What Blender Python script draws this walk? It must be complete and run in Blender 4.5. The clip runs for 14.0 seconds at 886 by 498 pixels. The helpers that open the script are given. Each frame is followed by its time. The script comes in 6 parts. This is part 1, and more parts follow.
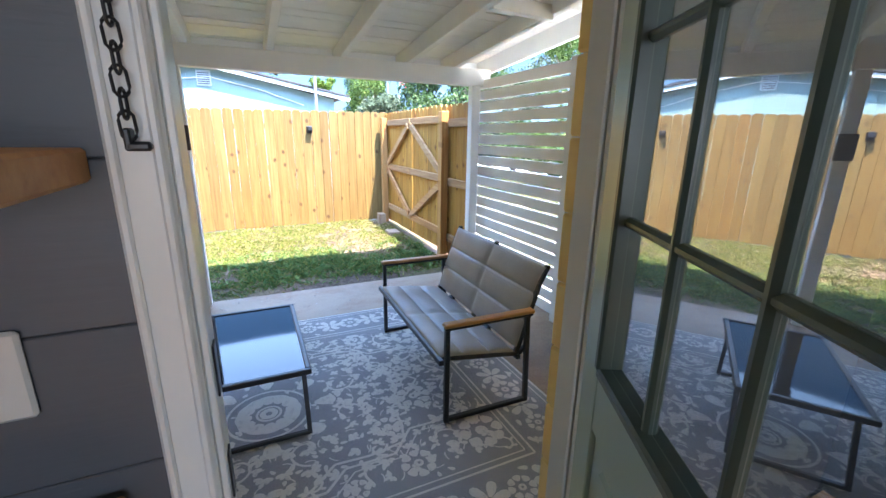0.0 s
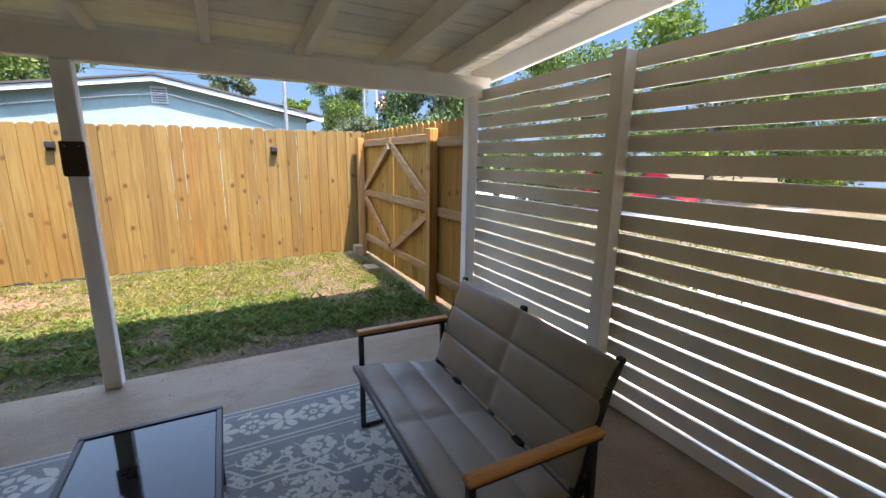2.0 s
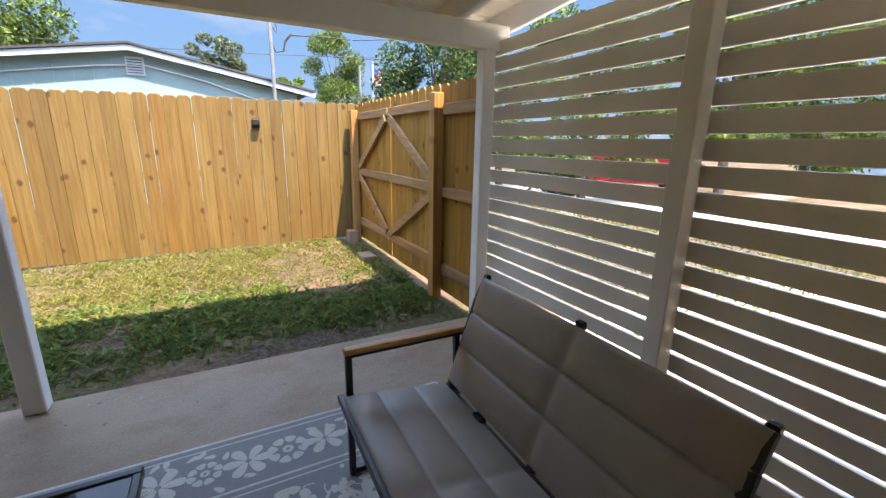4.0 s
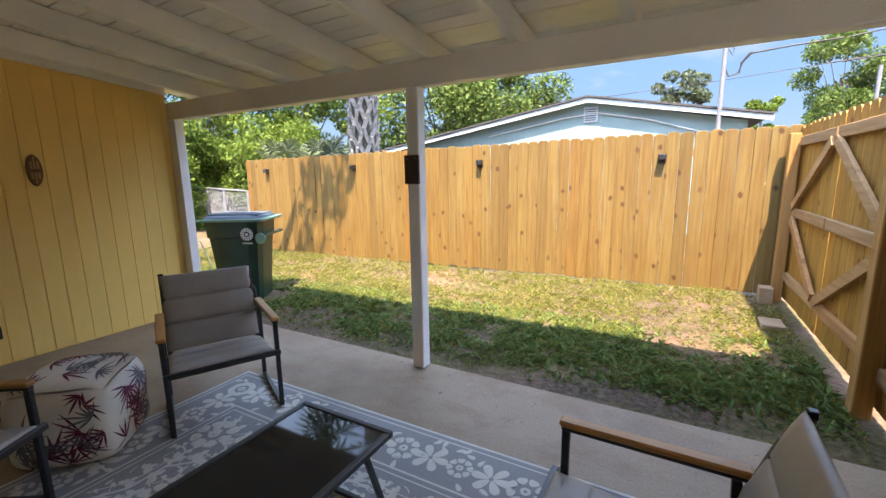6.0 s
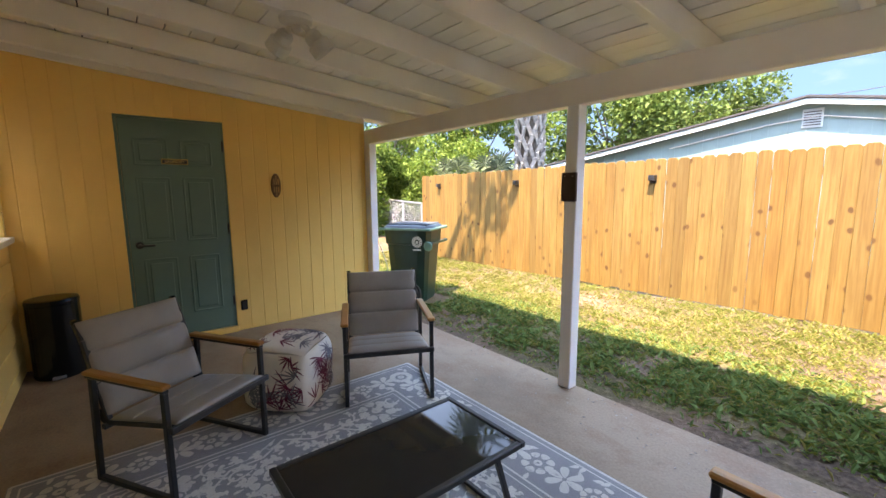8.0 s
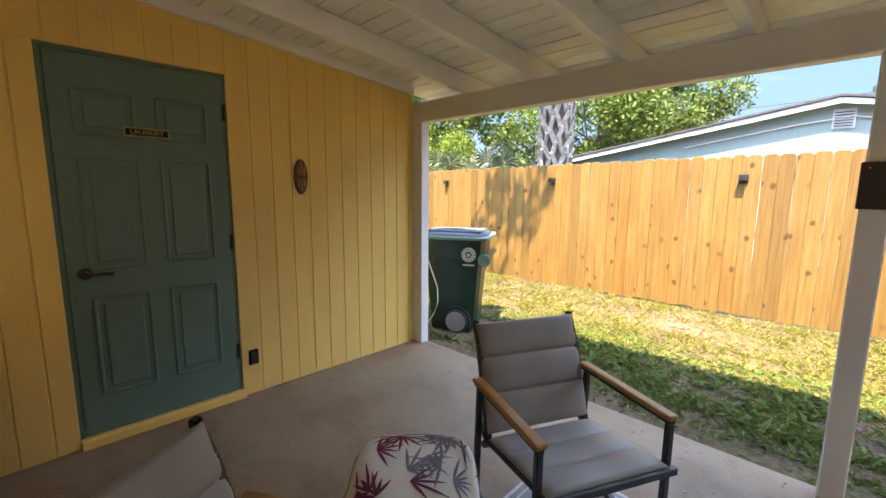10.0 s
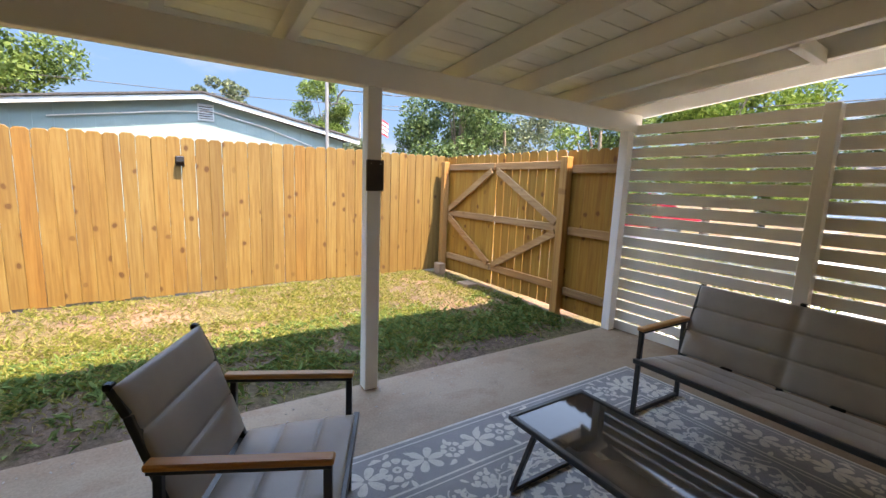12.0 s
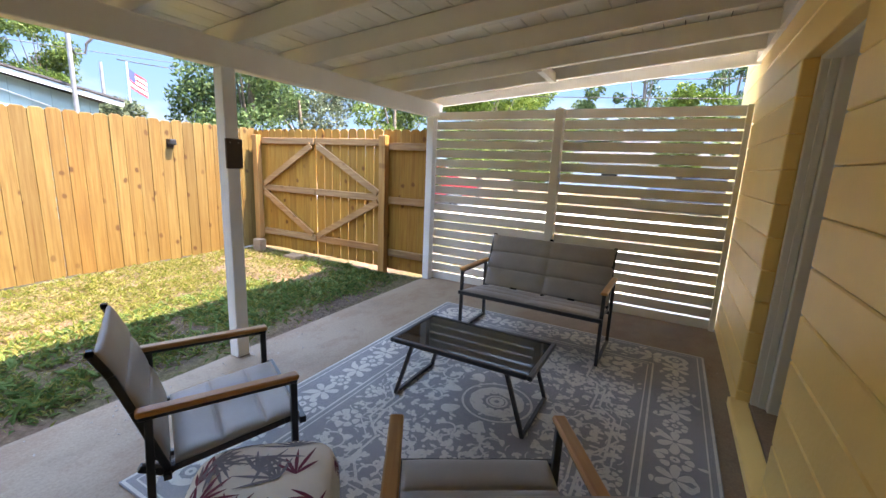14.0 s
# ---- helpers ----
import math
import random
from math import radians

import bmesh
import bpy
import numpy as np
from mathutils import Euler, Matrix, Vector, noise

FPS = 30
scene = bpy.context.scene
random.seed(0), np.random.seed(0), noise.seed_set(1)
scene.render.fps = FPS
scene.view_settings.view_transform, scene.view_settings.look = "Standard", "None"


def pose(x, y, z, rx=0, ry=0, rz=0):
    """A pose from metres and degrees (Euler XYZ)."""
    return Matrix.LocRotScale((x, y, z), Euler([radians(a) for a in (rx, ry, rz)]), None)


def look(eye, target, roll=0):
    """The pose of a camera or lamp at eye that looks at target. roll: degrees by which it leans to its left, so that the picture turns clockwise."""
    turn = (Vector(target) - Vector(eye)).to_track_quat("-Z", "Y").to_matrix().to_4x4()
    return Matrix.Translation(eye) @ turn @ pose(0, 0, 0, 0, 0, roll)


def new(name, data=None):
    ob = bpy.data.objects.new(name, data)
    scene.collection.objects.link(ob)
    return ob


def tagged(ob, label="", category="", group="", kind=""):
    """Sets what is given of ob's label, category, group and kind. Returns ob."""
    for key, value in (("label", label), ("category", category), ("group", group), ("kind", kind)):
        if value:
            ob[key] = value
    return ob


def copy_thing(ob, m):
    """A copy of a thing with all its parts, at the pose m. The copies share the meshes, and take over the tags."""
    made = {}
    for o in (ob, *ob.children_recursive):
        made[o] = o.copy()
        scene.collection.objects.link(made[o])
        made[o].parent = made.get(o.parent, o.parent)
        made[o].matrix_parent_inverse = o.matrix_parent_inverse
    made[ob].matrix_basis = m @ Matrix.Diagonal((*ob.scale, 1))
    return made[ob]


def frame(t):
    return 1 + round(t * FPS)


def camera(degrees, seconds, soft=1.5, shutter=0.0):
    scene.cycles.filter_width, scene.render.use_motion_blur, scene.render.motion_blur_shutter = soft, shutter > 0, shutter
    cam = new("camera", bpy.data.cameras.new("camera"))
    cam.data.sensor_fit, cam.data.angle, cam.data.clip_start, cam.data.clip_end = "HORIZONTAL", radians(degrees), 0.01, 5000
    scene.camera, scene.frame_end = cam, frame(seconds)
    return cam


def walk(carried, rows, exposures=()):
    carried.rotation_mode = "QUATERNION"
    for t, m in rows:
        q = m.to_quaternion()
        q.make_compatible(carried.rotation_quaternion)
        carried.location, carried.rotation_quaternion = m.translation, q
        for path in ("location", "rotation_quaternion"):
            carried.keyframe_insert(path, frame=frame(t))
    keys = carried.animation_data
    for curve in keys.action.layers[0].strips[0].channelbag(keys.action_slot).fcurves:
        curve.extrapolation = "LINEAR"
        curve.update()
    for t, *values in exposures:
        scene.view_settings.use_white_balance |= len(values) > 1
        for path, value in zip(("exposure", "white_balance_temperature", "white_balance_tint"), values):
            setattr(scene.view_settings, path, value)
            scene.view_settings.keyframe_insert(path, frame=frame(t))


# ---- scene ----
cam = camera(93.7, 14.0)
PATH = [
    (0, (0.517, 0.577, 1.488), (1.325, 2.329, 0.964), 0.8),
    (0.5, (0.517, 0.79, 1.494), (1.317, 2.558, 1.008), 1.5),
    (1, (0.551, 1.042, 1.457), (1.293, 2.844, 1.005), 1.8),
    (1.5, (0.667, 1.276, 1.495), (1.375, 3.101, 1.086), 1.1),
    (2, (0.781, 1.429, 1.473), (1.693, 3.158, 1.052), 0.8),
    (2.2, (0.801, 1.481, 1.48), (1.781, 3.169, 1.045), 1.0),
    (4.3, (1.05, 2.009, 1.354), (1.93, 3.734, 0.852), 0.8),
    (4.5, (1.102, 2.011, 1.379), (1.822, 3.818, 0.912), 0.8),
    (5, (1.279, 2.102, 1.382), (1.451, 4.053, 0.981), 0.7),
    (5.5, (1.451, 2.163, 1.414), (1.008, 4.077, 1.041), 0.3),
    (6, (1.628, 2.119, 1.409), (0.669, 3.838, 1.058), -0.9),
    (6.5, (1.796, 2.046, 1.44), (0.465, 3.503, 1.116), -1.9),
    (7, (1.957, 2.046, 1.446), (0.416, 3.287, 1.157), -1.9),
    (7.5, (1.956, 2.059, 1.447), (0.363, 3.236, 1.17), -1.3),
    (8, (1.74, 2.083, 1.429), (0.192, 3.32, 1.151), -0.4),
    (8.5, (1.376, 2.112, 1.418), (-0.108, 3.42, 1.125), 0.5),
    (8.7, (1.207, 2.134, 1.404), (-0.278, 3.441, 1.11), 0.8),
    (10.8, (-0.61, 2.018, 1.423), (-1.632, 3.718, 1.162), -0.6),
    (11, (-0.708, 2.059, 1.415), (-1.404, 3.914, 1.144), -0.6),
    (11.5, (-0.89, 2.105, 1.408), (-0.618, 4.062, 1.097), 0.8),
    (12, (-1.038, 2.065, 1.404), (0.045, 3.719, 1.101), 2.3),
    (12.5, (-1.183, 2.07, 1.417), (0.36, 3.312, 1.139), 3.2),
    (13, (-1.467, 2.039, 1.43), (0.263, 2.994, 1.119), 2.9),
    (13.5, (-1.694, 1.981, 1.43), (0.081, 2.815, 1.037), 2.4),
    (14, (-1.751, 1.953, 1.432), (-0.029, 2.89, 1.037), 2.5),
]
EXPOSURES = [(0.0, 4.5, 6200, 14), (1.0, 4.15, 7000, 16), (1.6, 3.4, 7400, 17), (5.0, 3.3, 8100, 18), (6.0, 3.6, 8300, 20), (7.5, 4.0, 8600, 22), (8.7, 4.0, 8600, 22), (11.0, 3.85, 8900, 21), (11.5, 3.6, 8900, 21), (12.5, 3.55, 8400, 20), (14.0, 3.95, 8000, 20)]
walk(cam, [(t, look(eye, target, roll)) for t, eye, target, roll in PATH], EXPOSURES)

# ---- world, sun, exposure ----
SUN_WAY = Vector((0.18, -0.42, 1.0)).normalized()
world = bpy.data.worlds.new("world")
scene.world = world
world.use_nodes = True
wn = world.node_tree
sky = wn.nodes.new("ShaderNodeTexSky")
sky.sky_type = 'NISHITA'
sky.sun_disc = False
sky.sun_elevation = math.asin(SUN_WAY.z)
sky.sun_rotation = math.atan2(SUN_WAY.x, SUN_WAY.y)
sky.air_density, sky.dust_density, sky.ozone_density = 1.4, 0.5, 4.5
wn.nodes["Background"].inputs["Strength"].default_value = 0.15
wn.links.new(sky.outputs[0], wn.nodes["Background"].inputs["Color"])
sun_data = bpy.data.lights.new("sun", 'SUN')
sun_data.energy, sun_data.angle, sun_data.color = 2.0, radians(0.55), (1.0, 0.95, 0.87)
sun = new("sun", sun_data)
sun.matrix_world = look(SUN_WAY * 30, (0, 0, 0))

# fill lamp added to brighten the room, set in a made-up unseen window
fill_data = bpy.data.lights.new("added_room_fill", 'AREA')
fill_data.shape, fill_data.size, fill_data.size_y, fill_data.energy, fill_data.color = 'RECTANGLE', 1.9, 1.2, 1.4, (0.86, 0.93, 1.0)
new("added_room_fill", fill_data).matrix_world = look((0.4, -2.63, 1.5), (0.4, 0.0, 1.4))


# ---- materials ----
class Mat:
    """A node material in the making."""

    def __init__(self, name):
        self.m = bpy.data.materials.new(name)
        self.m.use_nodes = True
        self.t = self.m.node_tree
        self.b = self.t.nodes["Principled BSDF"]
        self.tc = self.t.nodes.new("ShaderNodeTexCoord")

    def node(self, kind, **vals):
        n = self.t.nodes.new("ShaderNode" + kind)
        for k, v in vals.items():
            n.inputs[k.replace("_", " ")].default_value = v
        return n

    def link(self, a, b):
        self.t.links.new(a, b)

    def coords(self, scale=(1, 1, 1), shift=False, space="Object"):
        """Coordinates in metres, stretched; shift: another place for each object."""
        mp = self.node("Mapping", Scale=scale)
        self.link(self.tc.outputs[space], mp.inputs["Vector"])
        if shift:
            info = self.t.nodes.new("ShaderNodeObjectInfo")
            mul = self.node("Math")
            mul.operation = 'MULTIPLY'
            mul.inputs[1].default_value = 47.0
            self.link(info.outputs["Random"], mul.inputs[0])
            self.link(mul.outputs[0], mp.inputs["Location"])
        return mp.outputs[0]

    def noise(self, vec, scale, detail=4.0, rough=0.55):
        n = self.node("TexNoise", Scale=scale, Detail=detail, Roughness=rough)
        self.link(vec, n.inputs["Vector"])
        return n.outputs["Fac"]

    def ramp(self, fac, stops):
        r = self.t.nodes.new("ShaderNodeValToRGB")
        while len(r.color_ramp.elements) < len(stops):
            r.color_ramp.elements.new(0.5)
        for e, (p, c) in zip(r.color_ramp.elements, stops):
            e.position = p
            e.color = (*c, 1) if len(c) == 3 else c
        self.link(fac, r.inputs["Fac"])
        return r.outputs["Color"]

    def mix(self, fac, a, b, mode='MIX'):
        n = self.t.nodes.new("ShaderNodeMix")
        n.data_type, n.blend_type = 'RGBA', mode
        for sock, val in ((n.inputs[0], fac), (n.inputs[6], a), (n.inputs[7], b)):
            if hasattr(val, "links"):
                self.link(val, sock)
            elif isinstance(val, tuple):
                sock.default_value = (*val, 1)
            else:
                sock.default_value = val
        return n.outputs[2]

    def bump(self, height, strength=0.3, distance=0.01):
        n = self.node("Bump", Strength=strength, Distance=distance)
        self.link(height, n.inputs["Height"])
        self.link(n.outputs[0], self.b.inputs["Normal"])

    def base(self, col, rough=0.6, metal=0.0, spec=0.5):
        if isinstance(col, tuple):
            self.b.inputs["Base Color"].default_value = (*col, 1)
        else:
            self.link(col, self.b.inputs["Base Color"])
        self.b.inputs["Roughness"].default_value = rough
        self.b.inputs["Metallic"].default_value = metal
        self.b.inputs["Specular IOR Level"].default_value = spec
        return self.m


def scaled(c, k):
    return tuple(min(1.0, v * k) for v in c)


def painted(name, col, rough=0.5, var=0.12, grain=(3, 3, 30), bump=0.15, dirt=0.25, shift=True):
    """Brushed paint with faint streaks, blotches and dirt."""
    m = Mat(name)
    blot = m.noise(m.coords((1.7, 1.7, 1.7), shift), 1.0, 5)
    fine = m.noise(m.coords(grain, shift), 6.0, 3)
    c = m.ramp(blot, [(0.3, scaled(col, 1 - var)), (0.7, scaled(col, 1 + var * 0.5))])
    spots = m.ramp(m.noise(m.coords((4, 4, 4), shift), 2.3, 8, 0.7), [(0.62, (0, 0, 0)), (0.78, (1, 1, 1))])
    k = m.node("Math")
    k.operation = 'MULTIPLY'
    k.inputs[1].default_value = dirt
    m.link(spots, k.inputs[0])
    c = m.mix(k.outputs[0], c, scaled(col, 0.55))
    m.bump(fine, bump, 0.004)
    return m.base(c, rough)


def plain(name, col, rough=0.4, metal=0.0, var=0.1, scale=8.0, bump=0.05):
    m = Mat(name)
    n = m.noise(m.coords(), scale, 5)
    c = m.ramp(n, [(0.3, scaled(col, 1 - var)), (0.7, scaled(col, 1 + var))])
    m.bump(m.noise(m.coords(), scale * 12, 3), bump, 0.002)
    return m.base(c, rough, metal)


def lumber(name, light, mid, dark, knots=0.9, axis=2, rough=0.65):
    """Sawn softwood with grain along one axis, knots, and a tone for each board."""
    m = Mat(name)
    s = [16.0, 16.0, 16.0]
    s[axis] = 0.9
    grain = m.noise(m.coords(tuple(s), True), 2.2, 6, 0.6)
    c = m.ramp(grain, [(0.25, dark), (0.5, mid), (0.75, light)])
    info = m.t.nodes.new("ShaderNodeObjectInfo")
    tone = m.ramp(info.outputs["Random"], [(0.0, (0.70, 0.66, 0.60)), (0.18, (0.90, 0.86, 0.80)), (0.42, (1.06, 1.04, 0.98)), (0.68, (1.0, 0.90, 0.74)), (0.85, (0.92, 0.92, 0.88)), (1.0, (1.05, 0.82, 0.58))])
    c = m.mix(1.0, c, tone, 'MULTIPLY')
    ks = [6.0, 6.0, 6.0]
    ks[axis] = 4.6
    vor = m.node("TexVoronoi", Scale=1.0, Randomness=1.0)
    vor.voronoi_dimensions = '2D'
    flat = m.coords(tuple(ks), True)
    if axis == 2:
        flat.node.inputs["Rotation"].default_value = (math.pi / 2, 0, 0)
    elif axis == 1:
        flat.node.inputs["Rotation"].default_value = (0, math.pi / 2, 0)
    wob = m.node("TexNoise", Scale=1.3, Detail=2.0)
    m.link(flat, wob.inputs["Vector"])
    m.link(m.mix(0.22, flat, wob.outputs["Color"]), vor.inputs["Vector"])
    knot = m.ramp(vor.outputs["Distance"], [(0.0, (1, 1, 1)), (0.06, (0.85, 0.85, 0.85)), (0.085, (1, 1, 1)), (0.105, (0.4, 0.4, 0.4)), (0.17, (0, 0, 0))])
    k = m.node("Math")
    k.operation = 'MULTIPLY'
    k.inputs[1].default_value = knots
    some = m.ramp(vor.outputs["Color"], [(0.60, (0, 0, 0)), (0.64, (1, 1, 1))])
    m.link(m.mix(1.0, knot, some, 'MULTIPLY'), k.inputs[0])
    c = m.mix(k.outputs[0], c, (dark[0] * 0.40, dark[1] * 0.25, dark[2] * 0.25))
    stain = m.ramp(m.noise(m.coords((1.2, 1.2, 0.7), True), 1.5, 5), [(0.45, (0, 0, 0)), (0.75, (0.6, 0.6, 0.6))])
    c = m.mix(stain, c, dark)
    st = [30.0, 30.0, 30.0]
    st[axis] = 0.35
    streak = m.ramp(m.noise(m.coords(tuple(st), True), 1.0, 4, 0.6), [(0.56, (0, 0, 0)), (0.72, (0.5, 0.5, 0.5))])
    c = m.mix(streak, c, (dark[0] * 0.85, dark[1] * 0.75, dark[2] * 0.7))
    m.bump(grain, 0.25, 0.004)
    return m.base(c, rough, spec=0.3)


M_BEAM = painted("warm_white_paint", (0.84, 0.815, 0.75), 0.5, 0.1, (4, 4, 4), 0.1)
M_BOARD = painted("ceiling_paint", (0.86, 0.84, 0.78), 0.55, 0.12, (6, 20, 20), 0.2, 0.2)
M_SLAT = painted("greige_paint", (0.74, 0.71, 0.65), 0.5, 0.08, (20, 2, 20), 0.12, 0.12)
M_POST = painted("post_paint", (0.82, 0.82, 0.80), 0.5, 0.08, (10, 10, 1.5), 0.2, 0.25)
M_YELLOW = painted("yellow_wall_paint", (0.92, 0.60, 0.18), 0.5, 0.07, (20, 20, 3), 0.15, 0.1)
M_BLOCK = painted("yellow_block_paint", (0.92, 0.67, 0.24), 0.45, 0.08, (8, 8, 8), 0.3, 0.12)
M_DOORPAINT = painted("sage_green_paint", (0.115, 0.20, 0.16), 0.42, 0.07, (8, 8, 2), 0.1, 0.08)
# glazing bars and beads: their shade put into a darker green than the leaf
M_BARSHADE = painted("shaded_mint_bars", (0.07, 0.10, 0.08), 0.35, 0.06, (8, 8, 2), 0.06, 0.05)
M_MINT = painted("mint_green_paint", (0.34, 0.44, 0.37), 0.3, 0.06, (8, 8, 2), 0.06, 0.05)
M_TRIM = painted("white_trim_paint", (0.70, 0.72, 0.70), 0.35, 0.06, (8, 8, 2), 0.08, 0.1)
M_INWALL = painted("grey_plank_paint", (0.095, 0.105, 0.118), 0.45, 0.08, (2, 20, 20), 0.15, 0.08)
M_BLUEHOUSE = painted("pale_blue_paint", (0.204, 0.308, 0.308), 0.7, 0.1, (6, 6, 1), 0.1, 0.2, False)
M_BLACK = plain("black_metal", (0.018, 0.019, 0.021), 0.38, 0.0, 0.2, 14, 0.08)
M_BLACKPLASTIC = plain("black_plastic", (0.006, 0.006, 0.0065), 0.16, 0.0, 0.2, 8, 0.01)
M_BRONZE = plain("bronze_plate", (0.035, 0.022, 0.017), 0.35, 0.2, 0.3)
M_STEEL = plain("galvanised_steel", (0.42, 0.43, 0.44), 0.4, 0.7, 0.15)
M_ALU = plain("aluminium_pipe", (0.20, 0.21, 0.22), 0.5, 0.3, 0.15)
M_WHITEPL = plain("white_plastic", (0.62, 0.62, 0.58), 0.35, 0.0, 0.06)
M_GOLD = plain("gold_leaf", (0.55, 0.38, 0.12), 0.35, 0.6, 0.15)
M_SHINGLE = plain("dark_shingle", (0.05, 0.05, 0.055), 0.9, 0.0, 0.35, 20, 0.4)
M_RUBBER = plain("dark_rubber", (0.02, 0.02, 0.02), 0.7)
# one cedar; sun and shade put into colour: fence darker, gate brighter orange
M_CEDAR_SUN = lumber("cedar_sunlit", (0.195, 0.139, 0.051), (0.166, 0.106, 0.032), (0.113, 0.059, 0.015))
M_CEDAR_SHADE = lumber("cedar_shaded", (0.410, 0.236, 0.055), (0.349, 0.180, 0.032), (0.244, 0.104, 0.017))
M_RAIL = lumber("grey_brown_rail", (0.46, 0.30, 0.16), (0.36, 0.215, 0.105), (0.24, 0.13, 0.06), 0.5, 1)
M_POSTWOOD = lumber("brown_post", (0.50, 0.30, 0.11), (0.42, 0.23, 0.08), (0.30, 0.14, 0.045), 0.5, 2)
M_TEAK = lumber("light_oak_arm", (0.62, 0.36, 0.15), (0.52, 0.28, 0.105), (0.40, 0.19, 0.065), 0.0, 0, 0.4)
M_SHELF = lumber("pine_shelf", (0.66, 0.38, 0.16), (0.58, 0.31, 0.12), (0.45, 0.21, 0.07), 0.6, 0, 0.45)


def concrete():
    """Old slab: grey with brown stains, darker smudges and a few paint specks."""
    m = Mat("stained_concrete")
    big = m.noise(m.coords((0.7, 0.9, 1)), 1.5, 7, 0.62)
    c = m.ramp(big, [(0.32, (0.163, 0.106, 0.063)), (0.48, (0.266, 0.189, 0.119)), (0.62, (0.305, 0.220, 0.145)), (0.74, (0.356, 0.261, 0.175))])
    rust = m.ramp(m.noise(m.coords((1, 1.3, 1)), 1.9, 8, 0.68), [(0.48, (0, 0, 0)), (0.62, (0.75, 0.75, 0.75)), (0.72, (0.95, 0.95, 0.95))])
    c = m.mix(rust, c, (0.196, 0.099, 0.048))
    smudge = m.ramp(m.noise(m.coords((1, 1, 1)), 4.1, 6, 0.7), [(0.58, (0, 0, 0)), (0.72, (0.6, 0.6, 0.6))])
    c = m.mix(smudge, c, (0.119, 0.080, 0.048))
    cell = m.node("TexVoronoi", Scale=7.0, Randomness=1.0)
    m.link(m.coords(), cell.inputs["Vector"])
    dot = m.ramp(cell.outputs["Distance"], [(0.06, (1, 1, 1)), (0.085, (0, 0, 0))])
    few = m.ramp(m.noise(m.coords((1, 1, 1)), 1.1, 3), [(0.60, (0, 0, 0)), (0.64, (0.8, 0.8, 0.8))])
    c = m.mix(m.mix(1.0, dot, few, 'MULTIPLY'), c, (0.66, 0.63, 0.58))
    fine = m.noise(m.coords(), 70, 5, 0.65)
    c = m.mix(0.30, c, m.ramp(fine, [(0.3, (0.095, 0.070, 0.047)), (0.7, (0.371, 0.281, 0.192))]))
    m.bump(fine, 0.25, 0.003)
    return m.base(c, 0.6, spec=0.4)


def soil():
    """Lawn ground: patchy soil, straw and low green."""
    m = Mat("lawn_soil")
    big = m.noise(m.coords((0.9, 0.9, 0.9)), 1.1, 6, 0.6)
    fine = m.noise(m.coords(), 26, 5, 0.65)
    dirt = m.ramp(fine, [(0.25, (0.034, 0.023, 0.016)), (0.5, (0.082, 0.058, 0.041)), (0.75, (0.155, 0.115, 0.084))])
    red = m.ramp(fine, [(0.25, (0.096, 0.056, 0.036)), (0.75, (0.240, 0.152, 0.104))])
    dirt = m.mix(m.ramp(m.noise(m.coords((1, 1, 1)), 0.55, 3), [(0.5, (0, 0, 0)), (0.6, (1, 1, 1))]), dirt, red)
    green = m.ramp(fine, [(0.25, (0.040, 0.034, 0.014)), (0.5, (0.090, 0.074, 0.034)), (0.75, (0.165, 0.135, 0.070))])
    c = m.mix(m.ramp(big, [(0.44, (0, 0, 0)), (0.56, (1, 1, 1))]), dirt, green)
    sep = m.node("SeparateXYZ")
    m.link(m.tc.outputs["Object"], sep.inputs[0])
    add = m.node("Math")
    add.operation = 'ADD'
    m.link(sep.outputs["Y"], add.inputs[0])
    m.link(m.noise(m.coords(), 1.6, 5), add.inputs[1])
    rng = m.node("MapRange")
    rng.inputs["From Min"].default_value, rng.inputs["From Max"].default_value = 8.28, 8.5
    m.link(add.outputs[0], rng.inputs["Value"])
    far = m.node("MapRange")
    far.inputs["From Min"].default_value, far.inputs["From Max"].default_value = 8.9, 8.6
    m.link(sep.outputs["Y"], far.inputs["Value"])
    both = m.node("Math")
    both.operation = 'MULTIPLY'
    m.link(rng.outputs[0], both.inputs[0])
    m.link(far.outputs[0], both.inputs[1])
    side = m.node("MapRange")
    side.inputs["From Min"].default_value, side.inputs["From Max"].default_value = -2.2, 0.6
    m.link(sep.outputs["X"], side.inputs["Value"])
    near = m.node("Math")
    near.operation = 'MULTIPLY'
    m.link(both.outputs[0], near.inputs[0])
    m.link(side.outputs[0], near.inputs[1])
    c = m.mix(near.outputs[0], c, m.ramp(fine, [(0.3, (0.160, 0.134, 0.104)), (0.7, (0.264, 0.232, 0.196))]))
    m.bump(fine, 0.7, 0.03)
    return m.base(c, 0.95, spec=0.15)


def leafy(name, dark, mid, light, rough=0.5):
    m = Mat(name)
    geo = m.t.nodes.new("ShaderNodeNewGeometry")
    c = m.ramp(geo.outputs["Random Per Island"], [(0.1, dark), (0.5, mid), (0.9, light)])
    m.base(c, max(rough, 0.65), spec=0.15)
    m.b.inputs["Transmission Weight"].default_value = 0.0
    tr = m.t.nodes.new("ShaderNodeBsdfTranslucent")
    m.link(c, tr.inputs["Color"])
    mixs = m.t.nodes.new("ShaderNodeMixShader")
    mixs.inputs[0].default_value = 0.3
    m.link(m.b.outputs[0], mixs.inputs[1])
    m.link(tr.outputs[0], mixs.inputs[2])
    m.link(mixs.outputs[0], m.t.nodes["Material Output"].inputs["Surface"])
    return m.m


